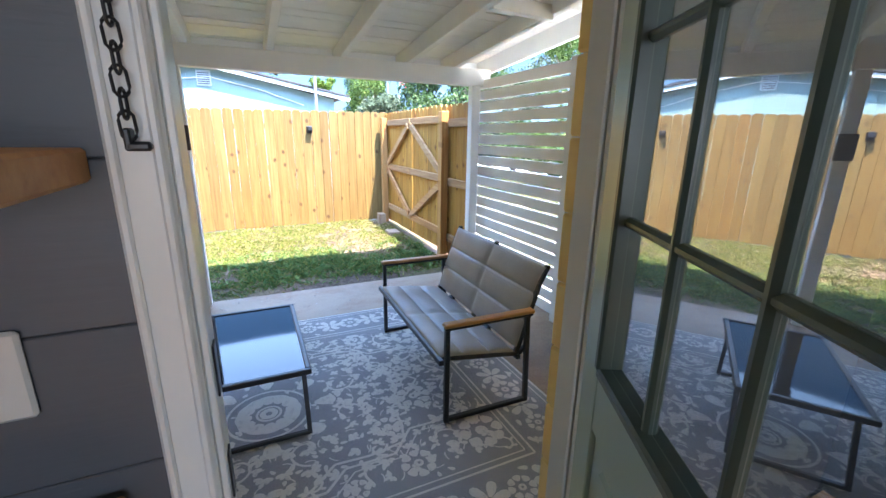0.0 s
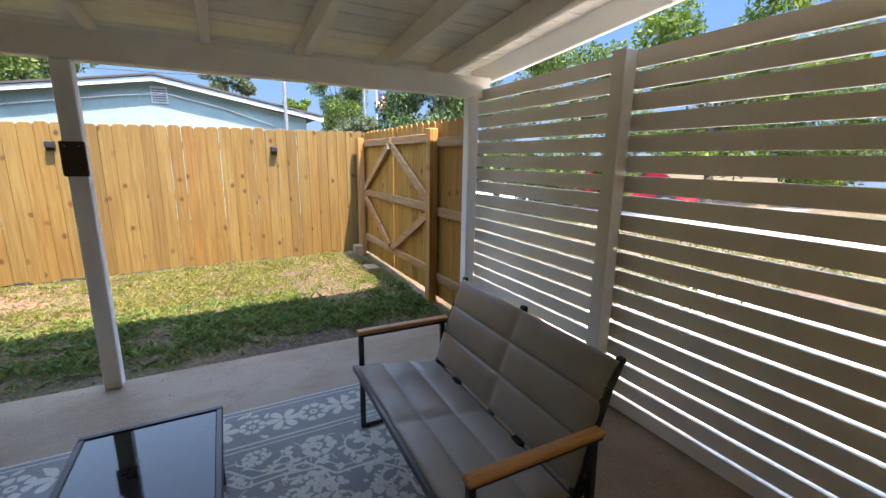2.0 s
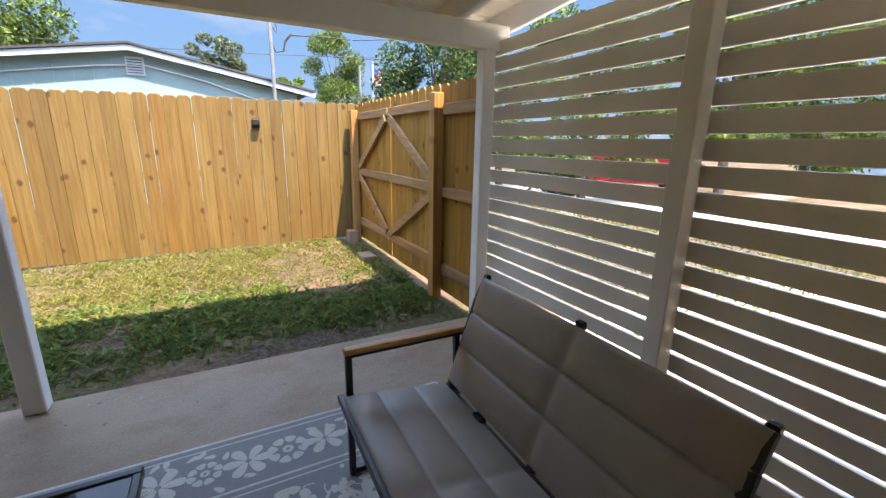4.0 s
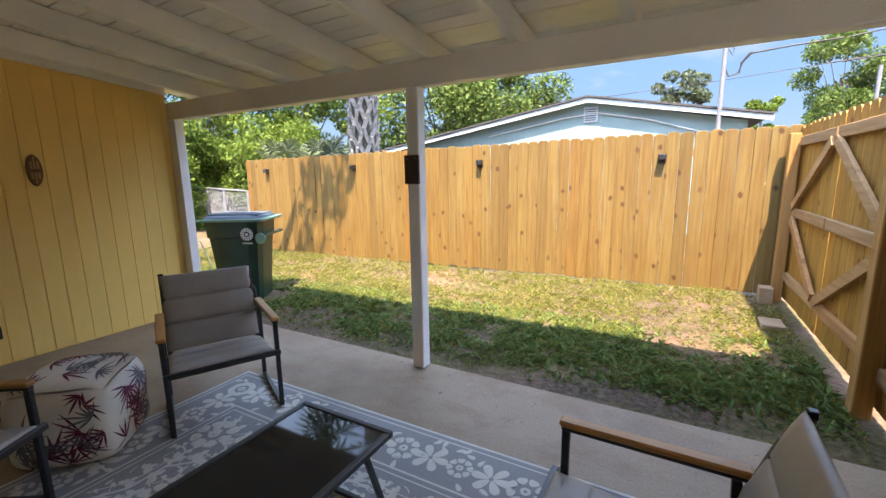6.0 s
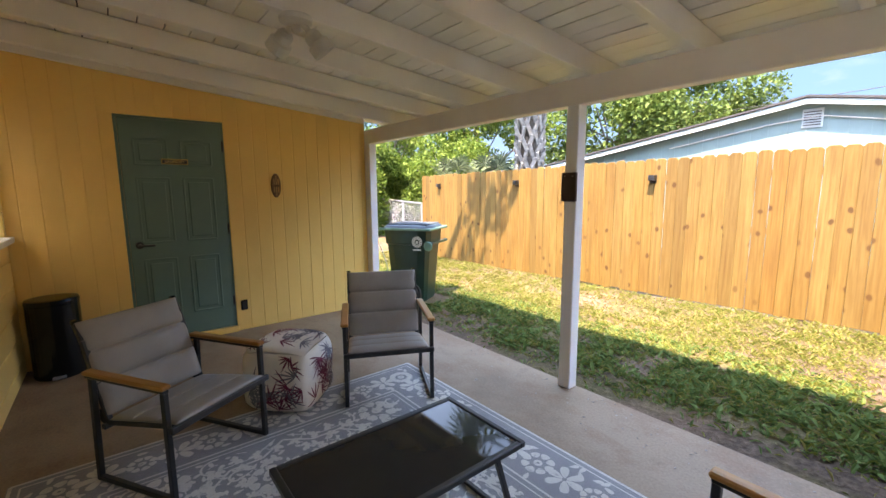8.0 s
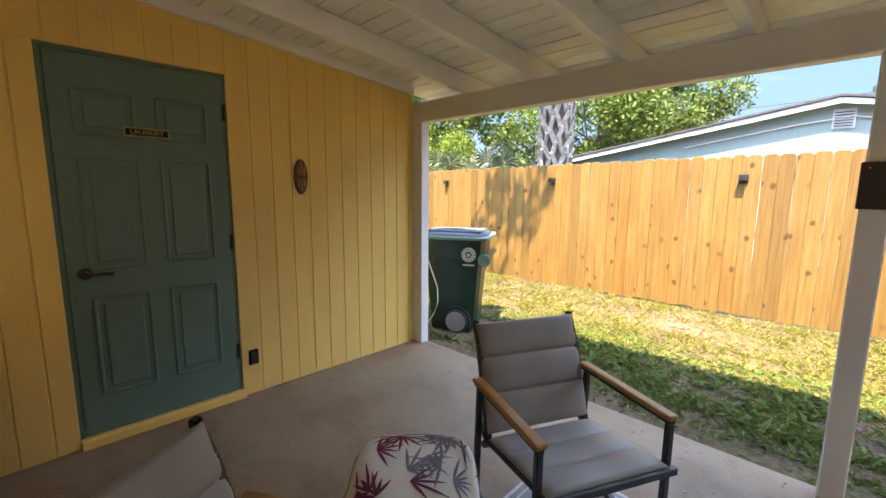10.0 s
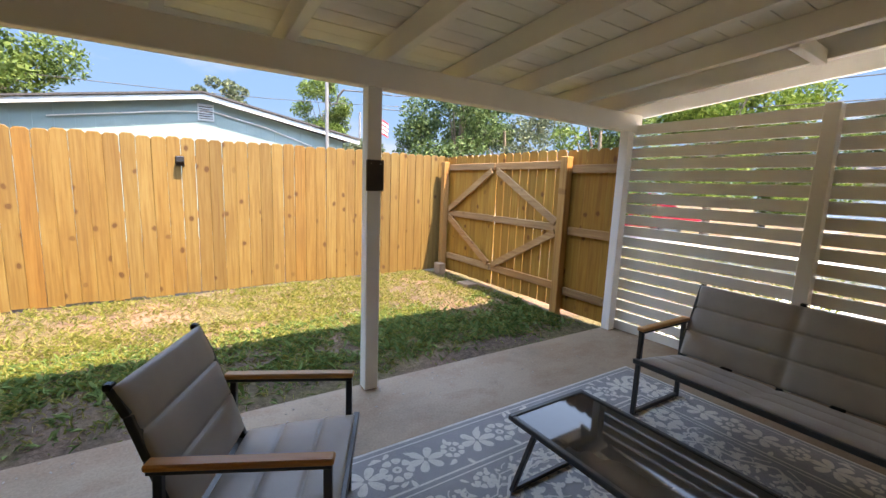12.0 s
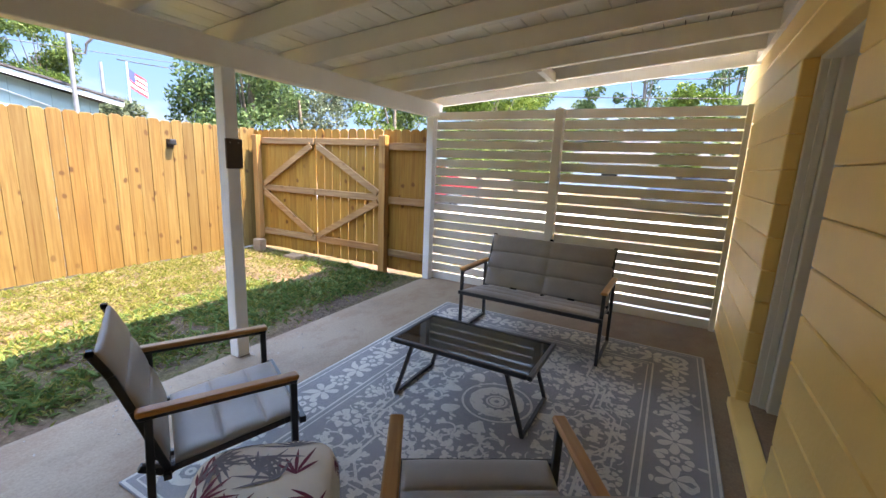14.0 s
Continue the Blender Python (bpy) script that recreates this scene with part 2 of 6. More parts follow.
def fabric(name, col, rough=0.55):
    """Woven sling cloth, slightly sheeny."""
    m = Mat(name)
    w = m.node("TexWave", Scale=260.0, Distortion=0.3)
    m.link(m.coords((1, 1, 1)), w.inputs["Vector"])
    big = m.noise(m.coords(), 5, 5)
    c = m.ramp(big, [(0.3, scaled(col, 0.88)), (0.7, scaled(col, 1.1))])
    c = m.mix(0.12, c, m.ramp(w.outputs["Fac"], [(0.2, scaled(col, 0.5)), (0.8, scaled(col, 1.4))]))
    m.bump(w.outputs["Fac"], 0.12, 0.001)
    m.base(c, rough, spec=0.5)
    m.b.inputs["Sheen Weight"].default_value = 0.02
    return m.m


def glass(name, tint=(1, 1, 1), ior=1.5):
    m = Mat(name)
    m.base(tint, 0.0)
    m.b.inputs["Transmission Weight"].default_value = 1.0
    m.b.inputs["IOR"].default_value = ior
    return m.m


M_CONCRETE = concrete()
M_SOIL = soil()
M_SLING = fabric("taupe_sling", (0.315, 0.29, 0.265), 0.42)
M_PANE = glass("clear_pane", (0.97, 0.99, 0.98), 2.0)
M_COATED = glass("coated_door_glass", (0.95, 0.98, 0.97), 2.7)
M_GLASSTOP = plain("black_table_glass", (0.022, 0.021, 0.02), 0.04, 0.0, 0.1, 4, 0.0)
M_GLASSTOP.node_tree.nodes["Principled BSDF"].inputs["IOR"].default_value = 1.38
M_BLACKPLASTIC.node_tree.nodes["Principled BSDF"].inputs["Specular IOR Level"].default_value = 0.3
M_GREENBIN = plain("dark_green_plastic", (0.005, 0.030, 0.019), 0.38, 0.0, 0.25, 5, 0.1)
M_LID = plain("bin_lid_plastic", (0.016, 0.034, 0.05), 0.55, 0.0, 0.25, 5, 0.1)
M_RIM = plain("pale_green_plastic", (0.11, 0.22, 0.155), 0.5, 0.0, 0.15, 5, 0.1)
M_HUBGREY = plain("hub_grey_plastic", (0.24, 0.24, 0.235), 0.45)
M_LEAF_A = leafy("leaf_bright", (0.043, 0.083, 0.010), (0.086, 0.144, 0.020), (0.153, 0.211, 0.043))
M_LEAF_B = leafy("leaf_mid", (0.037, 0.069, 0.012), (0.073, 0.122, 0.025), (0.134, 0.191, 0.054))
M_LEAF_D = leafy("leaf_dark", (0.027, 0.054, 0.018), (0.054, 0.099, 0.032), (0.117, 0.171, 0.063))
M_LEAF_G = leafy("leaf_greyish", (0.045, 0.063, 0.036), (0.081, 0.108, 0.059), (0.144, 0.176, 0.104))
M_GRASS = leafy("grass_blades", (0.111, 0.146, 0.024), (0.204, 0.224, 0.049), (0.308, 0.281, 0.098), 0.7)
M_WEED = leafy("weed_leaves", (0.054, 0.100, 0.024), (0.089, 0.150, 0.040), (0.143, 0.207, 0.065), 0.5)
M_STRAW = leafy("dry_straw", (0.192, 0.144, 0.072), (0.307, 0.240, 0.125), (0.403, 0.336, 0.192), 0.8)
M_BARK = plain("grey_bark", (0.16, 0.13, 0.10), 0.9, 0.0, 0.35, 9, 0.6)
M_PALMBARK = plain("palm_boot", (0.30, 0.27, 0.235), 0.85, 0.0, 0.4, 12, 0.5)
M_PALMDARK = plain("palm_trunk_core", (0.10, 0.08, 0.062), 0.95, 0.0, 0.3, 12, 0.5)


def sky_backdrop():
    """Blue distance with thin cloud, paler towards the horizon."""
    m = Mat("sky_backdrop")
    sep = m.node("SeparateXYZ")
    m.link(m.tc.outputs["Object"], sep.inputs[0])
    rng = m.node("MapRange")
    rng.inputs["From Max"].default_value = 150.0
    m.link(sep.outputs["Z"], rng.inputs["Value"])
    c = m.ramp(rng.outputs[0], [(0.0, (0.043, 0.070, 0.107)), (0.35, (0.027, 0.058, 0.112)), (1.0, (0.018, 0.048, 0.108))])
    cloud = m.ramp(m.noise(m.coords((0.008, 0.008, 0.02)), 1.0, 8, 0.6), [(0.52, (0, 0, 0)), (0.75, (0.8, 0.8, 0.8))])
    c = m.mix(cloud, c, (0.084, 0.099, 0.119))
    e = m.node("Emission")
    m.link(c, e.inputs["Color"])
    m.link(e.outputs[0], m.t.nodes["Material Output"].inputs["Surface"])
    return m.m


M_SKYFAR = sky_backdrop()


# ---- building helpers ----
def box(bm, x0, x1, y0, y1, z0, z1, bevel=0.0):
    """A box, its edges rounded off by bevel."""
    vs = [bm.verts.new((x, y, z)) for z in (z0, z1) for x, y in ((x0, y0), (x1, y0), (x1, y1), (x0, y1))]
    fs = [bm.faces.new([vs[i] for i in f]) for f in ((3, 2, 1, 0), (4, 5, 6, 7), (0, 1, 5, 4), (1, 2, 6, 5), (2, 3, 7, 6), (3, 0, 4, 7))]
    if bevel:
        es = list({e for f in fs for e in f.edges})
        bmesh.ops.bevel(bm, geom=es, offset=bevel, segments=1, affect='EDGES', clamp_overlap=True)
    return bm


def cube(x0, x1, y0, y1, z0, z1, bevel=0.0):
    return box(bmesh.new(), x0, x1, y0, y1, z0, z1, bevel)


def bar(bm, p, q, w, h, up=(0, 0, 1), bevel=0.0):
    """A rectangular bar from p to q, w across and h in the direction of up."""
    p, q = Vector(p), Vector(q)
    d = (q - p)
    ln = d.length
    d.normalize()
    side = d.cross(Vector(up))
    if side.length < 1e-4:
        side = d.cross(Vector((1, 0, 0)))
    side.normalize()
    u = side.cross(d)
    tmp = cube(-w / 2, w / 2, 0, ln, -h / 2, h / 2, bevel)
    m = Matrix.Translation(p) @ Matrix((side, d, u)).transposed().to_4x4()
    bmesh.ops.transform(tmp, matrix=m, verts=tmp.verts)
    me = bpy.data.meshes.new("tmp")
    tmp.to_mesh(me)
    tmp.free()
    bm.from_mesh(me)
    bpy.data.meshes.remove(me)
    return bm


def tube(bm, pts, r, n=8, r1=None, cap=True):
    """A round tube along points, tapering from r to r1."""
    pts = [Vector(p) for p in pts]
    r1 = r if r1 is None else r1
    rings = []
    for i, p in enumerate(pts):
        d = (pts[min(i + 1, len(pts) - 1)] - pts[max(i - 1, 0)]).normalized()
        a = d.cross(Vector((0, 0, 1)) if abs(d.z) < 0.95 else Vector((1, 0, 0))).normalized()
        b = a.cross(d)
        k = r + (r1 - r) * i / max(1, len(pts) - 1)
        rings.append([bm.verts.new(p + k * (math.cos(2 * math.pi * j / n) * a + math.sin(2 * math.pi * j / n) * b)) for j in range(n)])
    for r0, r2 in zip(rings, rings[1:]):
        for j in range(n):
            bm.faces.new((r0[j], r0[(j + 1) % n], r2[(j + 1) % n], r2[j]))
    if cap:
        bm.faces.new(rings[0][::-1])
        bm.faces.new(rings[-1])
    return bm


def lathe(bm, profile, n=24, centre=(0, 0)):
    """Turns (radius, z) pairs about the upright axis."""
    rings = [[bm.verts.new((centre[0] + r * math.cos(2 * math.pi * j / n), centre[1] + r * math.sin(2 * math.pi * j / n), z)) for j in range(n)] for r, z in profile]
    for a, b in zip(rings, rings[1:]):
        for j in range(n):
            bm.faces.new((a[j], a[(j + 1) % n], b[(j + 1) % n], b[j]))
    bm.faces.new(rings[0][::-1])
    bm.faces.new(rings[-1])
    return bm


def finish(name, bm, material, smooth=False):
    bmesh.ops.recalc_face_normals(bm, faces=bm.faces)
    me = bpy.data.meshes.new(name)
    bm.to_mesh(me)
    bm.free()
    me.materials.append(material)
    if smooth:
        me.shade_smooth()
    return me


def part(name, bm, material, parent, label="", smooth=False):
    ob = new(name, finish(name, bm, material, smooth))
    ob.parent = parent
    if label:
        ob["label"] = label
    return ob


def piece(name, mesh, parent, loc, rot=(0, 0, 0), scale=(1, 1, 1)):
    ob = new(name, mesh)
    ob.parent = parent
    ob.location, ob.rotation_euler, ob.scale = loc, rot, scale
    return ob


def single(name, bm, material, label, category, kind="", group="", smooth=False):
    return tagged(new(name, finish(name, bm, material, smooth)), label, category, group, kind)


def group_of(name, label, category, kind="", group="", at=None):
    ob = tagged(new(name), label, category, group, kind)
    if at is not None:
        ob.matrix_basis = at
    return ob


def raw(name, verts, faces, material):
    me = bpy.data.meshes.new(name)
    me.from_pydata(verts, [], faces)
    me.materials.append(material)
    return me


# ---- plan ----
HOUSE_Y = 1.445         # outer face of the house wall
LEFT_X = -2.85          # face of the laundry wall
SCREEN_X = 2.77
BEAM_Y = 4.55
SLAB_Y = 4.66
FENCE_Y = 7.91
GATE_X = 2.70
DOOR_X0, DOOR_X1, DOOR_TOP = 0.35, 1.267, 2.11


def rafter_z(y):
    """Underside of the rafters."""
    return 2.15 + (4.6 - y) * 0.087


def ground_z(x, y):
    return -0.065 + 0.03 * max(0.0, min(1.0, (y - 4.7) / 3.2)) + 0.011 * max(-9.0, min(3.0, x))


# ---- ground ----
def build_ground():
    xs = np.concatenate([[-600, -250, -100, -50, -30, -20, -14], np.arange(-10, 4, 0.16), [5, 7, 10, 15, 22, 32, 50, 100, 250, 600]])
    ys = np.concatenate([[-600, -250, -100, -50, -25, -12, -5, 0, 3, 4.2], np.arange(4.6, 8.2, 0.16), [9, 10.5, 12, 15, 20, 30, 50, 100, 250, 600]])
    verts = []
    for y in ys:
        for x in xs:
            b = 0.025 * (noise.noise((x * 1.7, y * 1.7, 0)) + 0.5 * noise.noise((x * 5, y * 5, 3))) if -10 < x < 4 and 4.75 < y < 8.2 else 0
            verts.append((x, y, ground_z(x, y) + b))
    n = len(xs)
    faces = [(j * n + i, j * n + i + 1, (j + 1) * n + i + 1, (j + 1) * n + i) for j in range(len(ys) - 1) for i in range(n - 1)]
    ob = new("ground", raw("ground", verts, faces, M_SOIL))
    ob.data.shade_smooth()
    tagged(ob, "patchy lawn ground of bare soil and low green", "ground", kind="structure")


build_ground()
bm = bmesh.new()
ring_lo = [bm.verts.new((320 * math.cos(2 * math.pi * k / 48), 320 * math.sin(2 * math.pi * k / 48), -8)) for k in range(48)]
ring_hi = [bm.verts.new((320 * math.cos(2 * math.pi * k / 48), 320 * math.sin(2 * math.pi * k / 48), 150)) for k in range(48)]
for k in range(48):
    bm.faces.new((ring_lo[k], ring_lo[(k + 1) % 48], ring_hi[(k + 1) % 48], ring_hi[k]))
single("backdrop", bm, M_SKYFAR, "hazy blue sky at the horizon", "sky", "structure", smooth=True)
slab = single("floor", cube(-3.0, 3.0, HOUSE_Y - 0.02, SLAB_Y, -0.16, 0, 0.012), M_CONCRETE, "worn stained concrete patio slab", "floor", "structure")

# ---- house wall: painted block courses, with a door opening and a window ----
WIN = (-2.79, -2.24, 1.10, 2.06)
wall_house = group_of("wall_house", "yellow painted block house wall with long horizontal joints", "wall", "structure")
part("wall_core", cube(-2.86, DOOR_X0 - 0.005, 1.24, HOUSE_Y - 0.035, 0, WIN[2]), M_YELLOW, wall_house)
part("wall_core", cube(-2.86, WIN[0] - 0.005, 1.24, HOUSE_Y - 0.035, WIN[2], 2.62), M_YELLOW, wall_house)
part("wall_core", cube(WIN[1] + 0.005, DOOR_X0 - 0.005, 1.24, HOUSE_Y - 0.035, WIN[2], 2.62), M_YELLOW, wall_house)
part("wall_core", cube(WIN[0] - 0.005, WIN[1] + 0.005, 1.24, HOUSE_Y - 0.035, WIN[3], 2.62), M_YELLOW, wall_house)
part("wall_core", cube(DOOR_X1 + 0.005, 3.9, 1.24, HOUSE_Y - 0.035, 0, 2.62), M_YELLOW, wall_house)
part("wall_core", cube(DOOR_X0 - 0.005, DOOR_X1 + 0.005, 1.24, HOUSE_Y - 0.035, DOOR_TOP + 0.005, 2.62), M_YELLOW, wall_house)
COURSE = 0.1955
for k in range(14):
    z0, z1 = max(0.0, k * COURSE - 0.0715), k * COURSE + 0.1205
    spans = [(LEFT_X + 0.004, DOOR_X0), (DOOR_X1, 3.9)]
    if z0 > DOOR_TOP - 0.06:
        spans = [(LEFT_X + 0.004, 3.9)]
    if z0 > WIN[2] - 0.1 and z1 < WIN[3] + 0.1:
        spans = [(LEFT_X + 0.004, WIN[0]), (WIN[1], DOOR_X0), (DOOR_X1, 3.9)]
    for a, b in spans:
        part("block_course", cube(a, b, HOUSE_Y - 0.075, HOUSE_Y, z0, z1, 0.006), M_BLOCK, wall_house)

# ---- laundry wall: vertical boards ----
LD = (2.192, 2.995, 2.08)
wall_laundry = group_of("wall_laundry", "yellow wall of narrow grooved vertical boards", "wall", "structure")
for y0, y1, z0, z1 in ((1.3, LD[0] - 0.02, 0, 2.62), (LD[1] + 0.02, 4.55, 0, 2.62), (LD[0] - 0.02, LD[1] + 0.02, LD[2] + 0.02, 2.62)):
    part("wall_core", cube(LEFT_X - 0.16, LEFT_X - 0.0055, y0, y1, z0, z1), M_YELLOW, wall_laundry)
PITCH = 0.1345
y = 1.40
while y < 4.54:
    a, b = y + 0.0035, min(y + PITCH - 0.0035, 4.55)
    top = rafter_z((a + b) / 2) + 0.16
    if b < LD[0] - 0.02 or a > LD[1] + 0.02:
        part("wall_board", cube(LEFT_X - 0.005, LEFT_X, a, b, 0.005, top, 0.002), M_YELLOW, wall_laundry)
    else:
        part("wall_board", cube(LEFT_X - 0.005, LEFT_X, a, b, LD[2] + 0.02, top, 0.002), M_YELLOW, wall_laundry)
        if a < LD[0] - 0.03:
            part("wall_board", cube(LEFT_X - 0.005, LEFT_X, a, LD[0] - 0.022, 0.005, LD[2] + 0.02, 0.003), M_YELLOW, wall_laundry)
        if b > LD[1] + 0.03:
            part("wall_board", cube(LEFT_X - 0.005, LEFT_X, LD[1] + 0.022, b, 0.005, LD[2] + 0.02, 0.003), M_YELLOW, wall_laundry)
    y += PITCH
# unseen roof and inner panel, added to stop light leaking round the door
part("wall_roof", cube(-6.0, LEFT_X - 0.01, 1.3, 4.545, 2.62, 2.68), M_YELLOW, wall_laundry)
part("wall_backing", cube(LEFT_X - 0.30, LEFT_X - 0.2, 1.3, 4.45, 0, 2.62), M_YELLOW, wall_laundry)
part("wall_back", cube(-6.0, -5.9, 1.3, 4.5, -0.1, 2.62), M_YELLOW, wall_laundry)
part("wall_side", cube(-6.0, LEFT_X - 0.02, 4.46, 4.545, -0.1, 2.62), M_YELLOW, wall_laundry)
single("trim", cube(LEFT_X - 0.10, LEFT_X + 0.11, 4.555, 4.645, 0.0, 1.985, 0.005), M_POST, "white corner board at the end of the yellow wall", "trim", "structure")
bm = bmesh.new()
bar(bm, (LEFT_X + 0.018, HOUSE_Y + 0.01, rafter_z(HOUSE_Y) + 0.105), (LEFT_X + 0.018, 4.54, rafter_z(4.54) + 0.105), 0.035, 0.075, bevel=0.004)
single("trim", bm, M_BEAM, "white sloping trim board along the wall top", "trim", "structure")

# ---- roof over the patio ----
roof = group_of("ceiling", "white painted plank ceiling on exposed rafters", "ceiling", "structure")
bm = bmesh.new()
yy = HOUSE_Y - 0.1
while yy < 4.9:
    a, b = yy + 0.0045, min(yy + 0.136, 4.93)
    za, zb = rafter_z(a) + 0.142, rafter_z(b) + 0.142
    off = 0.001 * (int(yy * 100) % 3)
    vs = []
    for x0, x1 in ((-3.05, 3.12),):
        pts = [(x0, a, za + off), (x1, a, za + off), (x1, b, zb + off), (x0, b, zb + off)]
        lo = [bm.verts.new(p) for p in pts]
        hi = [bm.verts.new((p[0], p[1], p[2] + 0.02)) for p in pts]
        bm.faces.new(lo[::-1])
        bm.faces.new(hi)
        for i in range(4):
            bm.faces.new((lo[i], lo[(i + 1) % 4], hi[(i + 1) % 4], hi[i]))
    yy += 0.14
part("boards", bm, M_BOARD, roof)
bm = bmesh.new()
bar(bm, (0.035, HOUSE_Y - 0.3, rafter_z(HOUSE_Y - 0.3) + 0.195), (0.035, 4.95, rafter_z(4.95) + 0.195), 6.2, 0.03)
part("roof_deck", bm, M_SHINGLE, roof)
RAFTERS = [-2.26, -1.655, -1.055, -0.455, 0.145, 0.76, 1.365, 1.985, 2.48]
for x in RAFTERS:
    bm = bmesh.new()
    bar(bm, (x, HOUSE_Y + 0.002, rafter_z(HOUSE_Y) + 0.068), (x, 4.90, rafter_z(4.90) + 0.068), 0.06, 0.138, bevel=0.004)
    single("rafter", bm, M_BEAM, "white painted roof rafter", "rafter", "structure", "roof rafters")
single("beam", cube(-2.96, 2.86, BEAM_Y, BEAM_Y + 0.09, 1.985, 2.15, 0.006), M_BEAM, "white painted beam along the patio edge", "beam", "structure")
bm = bmesh.new()
bar(bm, (2.92, HOUSE_Y - 0.05, rafter_z(HOUSE_Y) + 0.085), (2.92, 4.96, rafter_z(4.96) + 0.085), 0.035, 0.20, bevel=0.004)
single("fascia", bm, M_POST, "white rake board on the open roof side", "fascia", "structure")
single("fascia", cube(-3.05, 2.96, 4.932, 4.96, rafter_z(4.93) + 0.02, rafter_z(4.93) + 0.19, 0.004), M_POST, "white eave board at the front roof edge", "fascia", "structure")
bm = bmesh.new()
bar(bm, (0.0, HOUSE_Y + 0.02, rafter_z(HOUSE_Y) + 0.07), (3.0, HOUSE_Y + 0.02, rafter_z(HOUSE_Y) + 0.07), 0.035, 0.14)
bar(bm, (-2.84, HOUSE_Y + 0.02, rafter_z(HOUSE_Y) + 0.07), (0.0, HOUSE_Y + 0.02, rafter_z(HOUSE_Y) + 0.07), 0.035, 0.14)
single("trim", bm, M_BEAM, "white ledger board along the house wall top", "trim", "structure")
for x in (0.0, 2.655):
    single("post", cube(x, x + 0.095, BEAM_Y + 0.0, BEAM_Y + 0.092, 0, 1.985, 0.006), M_POST, "white painted square wooden patio post", "post", "structure")

# ---- slatted screen ----
screen = group_of("privacy_screen", "greige painted horizontal slat privacy screen beside the patio", "screen")
slat_mesh = finish("slat", cube(-0.0095, 0.0165, -1.59, 1.59, -0.045, 0.045, 0.002), M_SLAT)
for k in range(19):
    piece("slat", slat_mesh, screen, (SCREEN_X + 0.02 + random.uniform(-0.001, 0.001), 3.06, 2.007 - k * 0.1089), (0, random.uniform(-0.01, 0.01), 0))
part("mid_post", cube(SCREEN_X - 0.085, SCREEN_X + 0.008, 3.04, 3.13, 0, 2.052, 0.005), M_SLAT, screen)
part("end_post", cube(SCREEN_X - 0.035, SCREEN_X + 0.008, HOUSE_Y + 0.012, HOUSE_Y + 0.055, 0, 2.055, 0.004), M_SLAT, screen)

# ---- fence ----
fence = group_of("fence", "new cedar picket privacy fence with dog-eared tops", "fence")


def picket_mesh(w, h, material):
    """A dog-eared board with eased front edges."""
    bm = bmesh.new()
    c, e = 0.028, 0.0045
    layers = []
    for y, q in ((-0.008, e), (-0.0035, 0.0), (0.008, 0.0)):
        u = w / 2 - q
        prof = [(-u, 0), (u, 0), (u, h - c), (u - c, h - q), (-u + c, h - q), (-u, h - c)]
        layers.append([bm.verts.new((x, y, z)) for x, z in prof])
    bm.faces.new(layers[0])
    bm.faces.new(layers[2][::-1])
    for lo, hi in zip(layers, layers[1:]):
        for i in range(6):
            bm.faces.new((lo[i], hi[i], hi[(i + 1) % 6], lo[(i + 1) % 6]))
    return finish("picket", bm, material)


PICKETS = [picket_mesh(w, 1.86, M_CEDAR_SUN) for w in (0.1406, 0.1385, 0.1402)]
GATE_PICKETS = [picket_mesh(w, 1.83, M_CEDAR_SHADE) for w in (0.1372, 0.135, 0.136)]
x = -6.25
i = 0
while x < 2.72:
    z = -0.005 + 0.0125 * (x - 0.6) if x < 0.6 else -0.005 + 0.005 * (x - 0.6)
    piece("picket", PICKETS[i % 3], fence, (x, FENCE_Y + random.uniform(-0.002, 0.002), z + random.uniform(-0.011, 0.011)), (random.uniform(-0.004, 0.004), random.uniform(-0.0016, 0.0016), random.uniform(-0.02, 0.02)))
    x += 0.1408 + (random.choice((0.002, 0.0035, 0.006)) if random.random() < 0.17 else random.uniform(0.0, 0.0012))
    i += 1
for zz in (0.3, 0.95, 1.6):
    bm = bmesh.new()
    bar(bm, (-6.3, FENCE_Y + 0.03, zz - 0.08), (2.78, FENCE_Y + 0.03, zz + 0.03), 0.038, 0.085)
    part("rail", bm, M_RAIL, fence)
for x in (-6.2, -3.9, -1.6, 0.7, 2.9):
    part("fence_post", cube(x - 0.045, x + 0.045, FENCE_Y + 0.05, FENCE_Y + 0.14, -0.3, 1.75), M_POSTWOOD, fence)

# side fence with a double gate
side_fence = group_of("side_fence", "cedar side fence panel and posts beside the patio", "fence")
GX = GATE_X
for yy in (4.72, 4.86, 5.0, 5.14, 5.27, 7.72, 7.86):
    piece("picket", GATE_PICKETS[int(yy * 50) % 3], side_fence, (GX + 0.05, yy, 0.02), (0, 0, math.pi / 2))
for zz in (0.25, 0.95, 1.64):
    part("rail", cube(GX + 0.003, GX + 0.04, 4.66, 5.23, zz - 0.045, zz + 0.045, 0.004), M_RAIL, side_fence)
for yy, w in ((5.235, 0.10), (7.70, 0.10)):
    part("gate_post", cube(GX - 0.075, GX + 0.018, yy, yy + w, -0.15, 1.775, 0.006), M_POSTWOOD, side_fence)


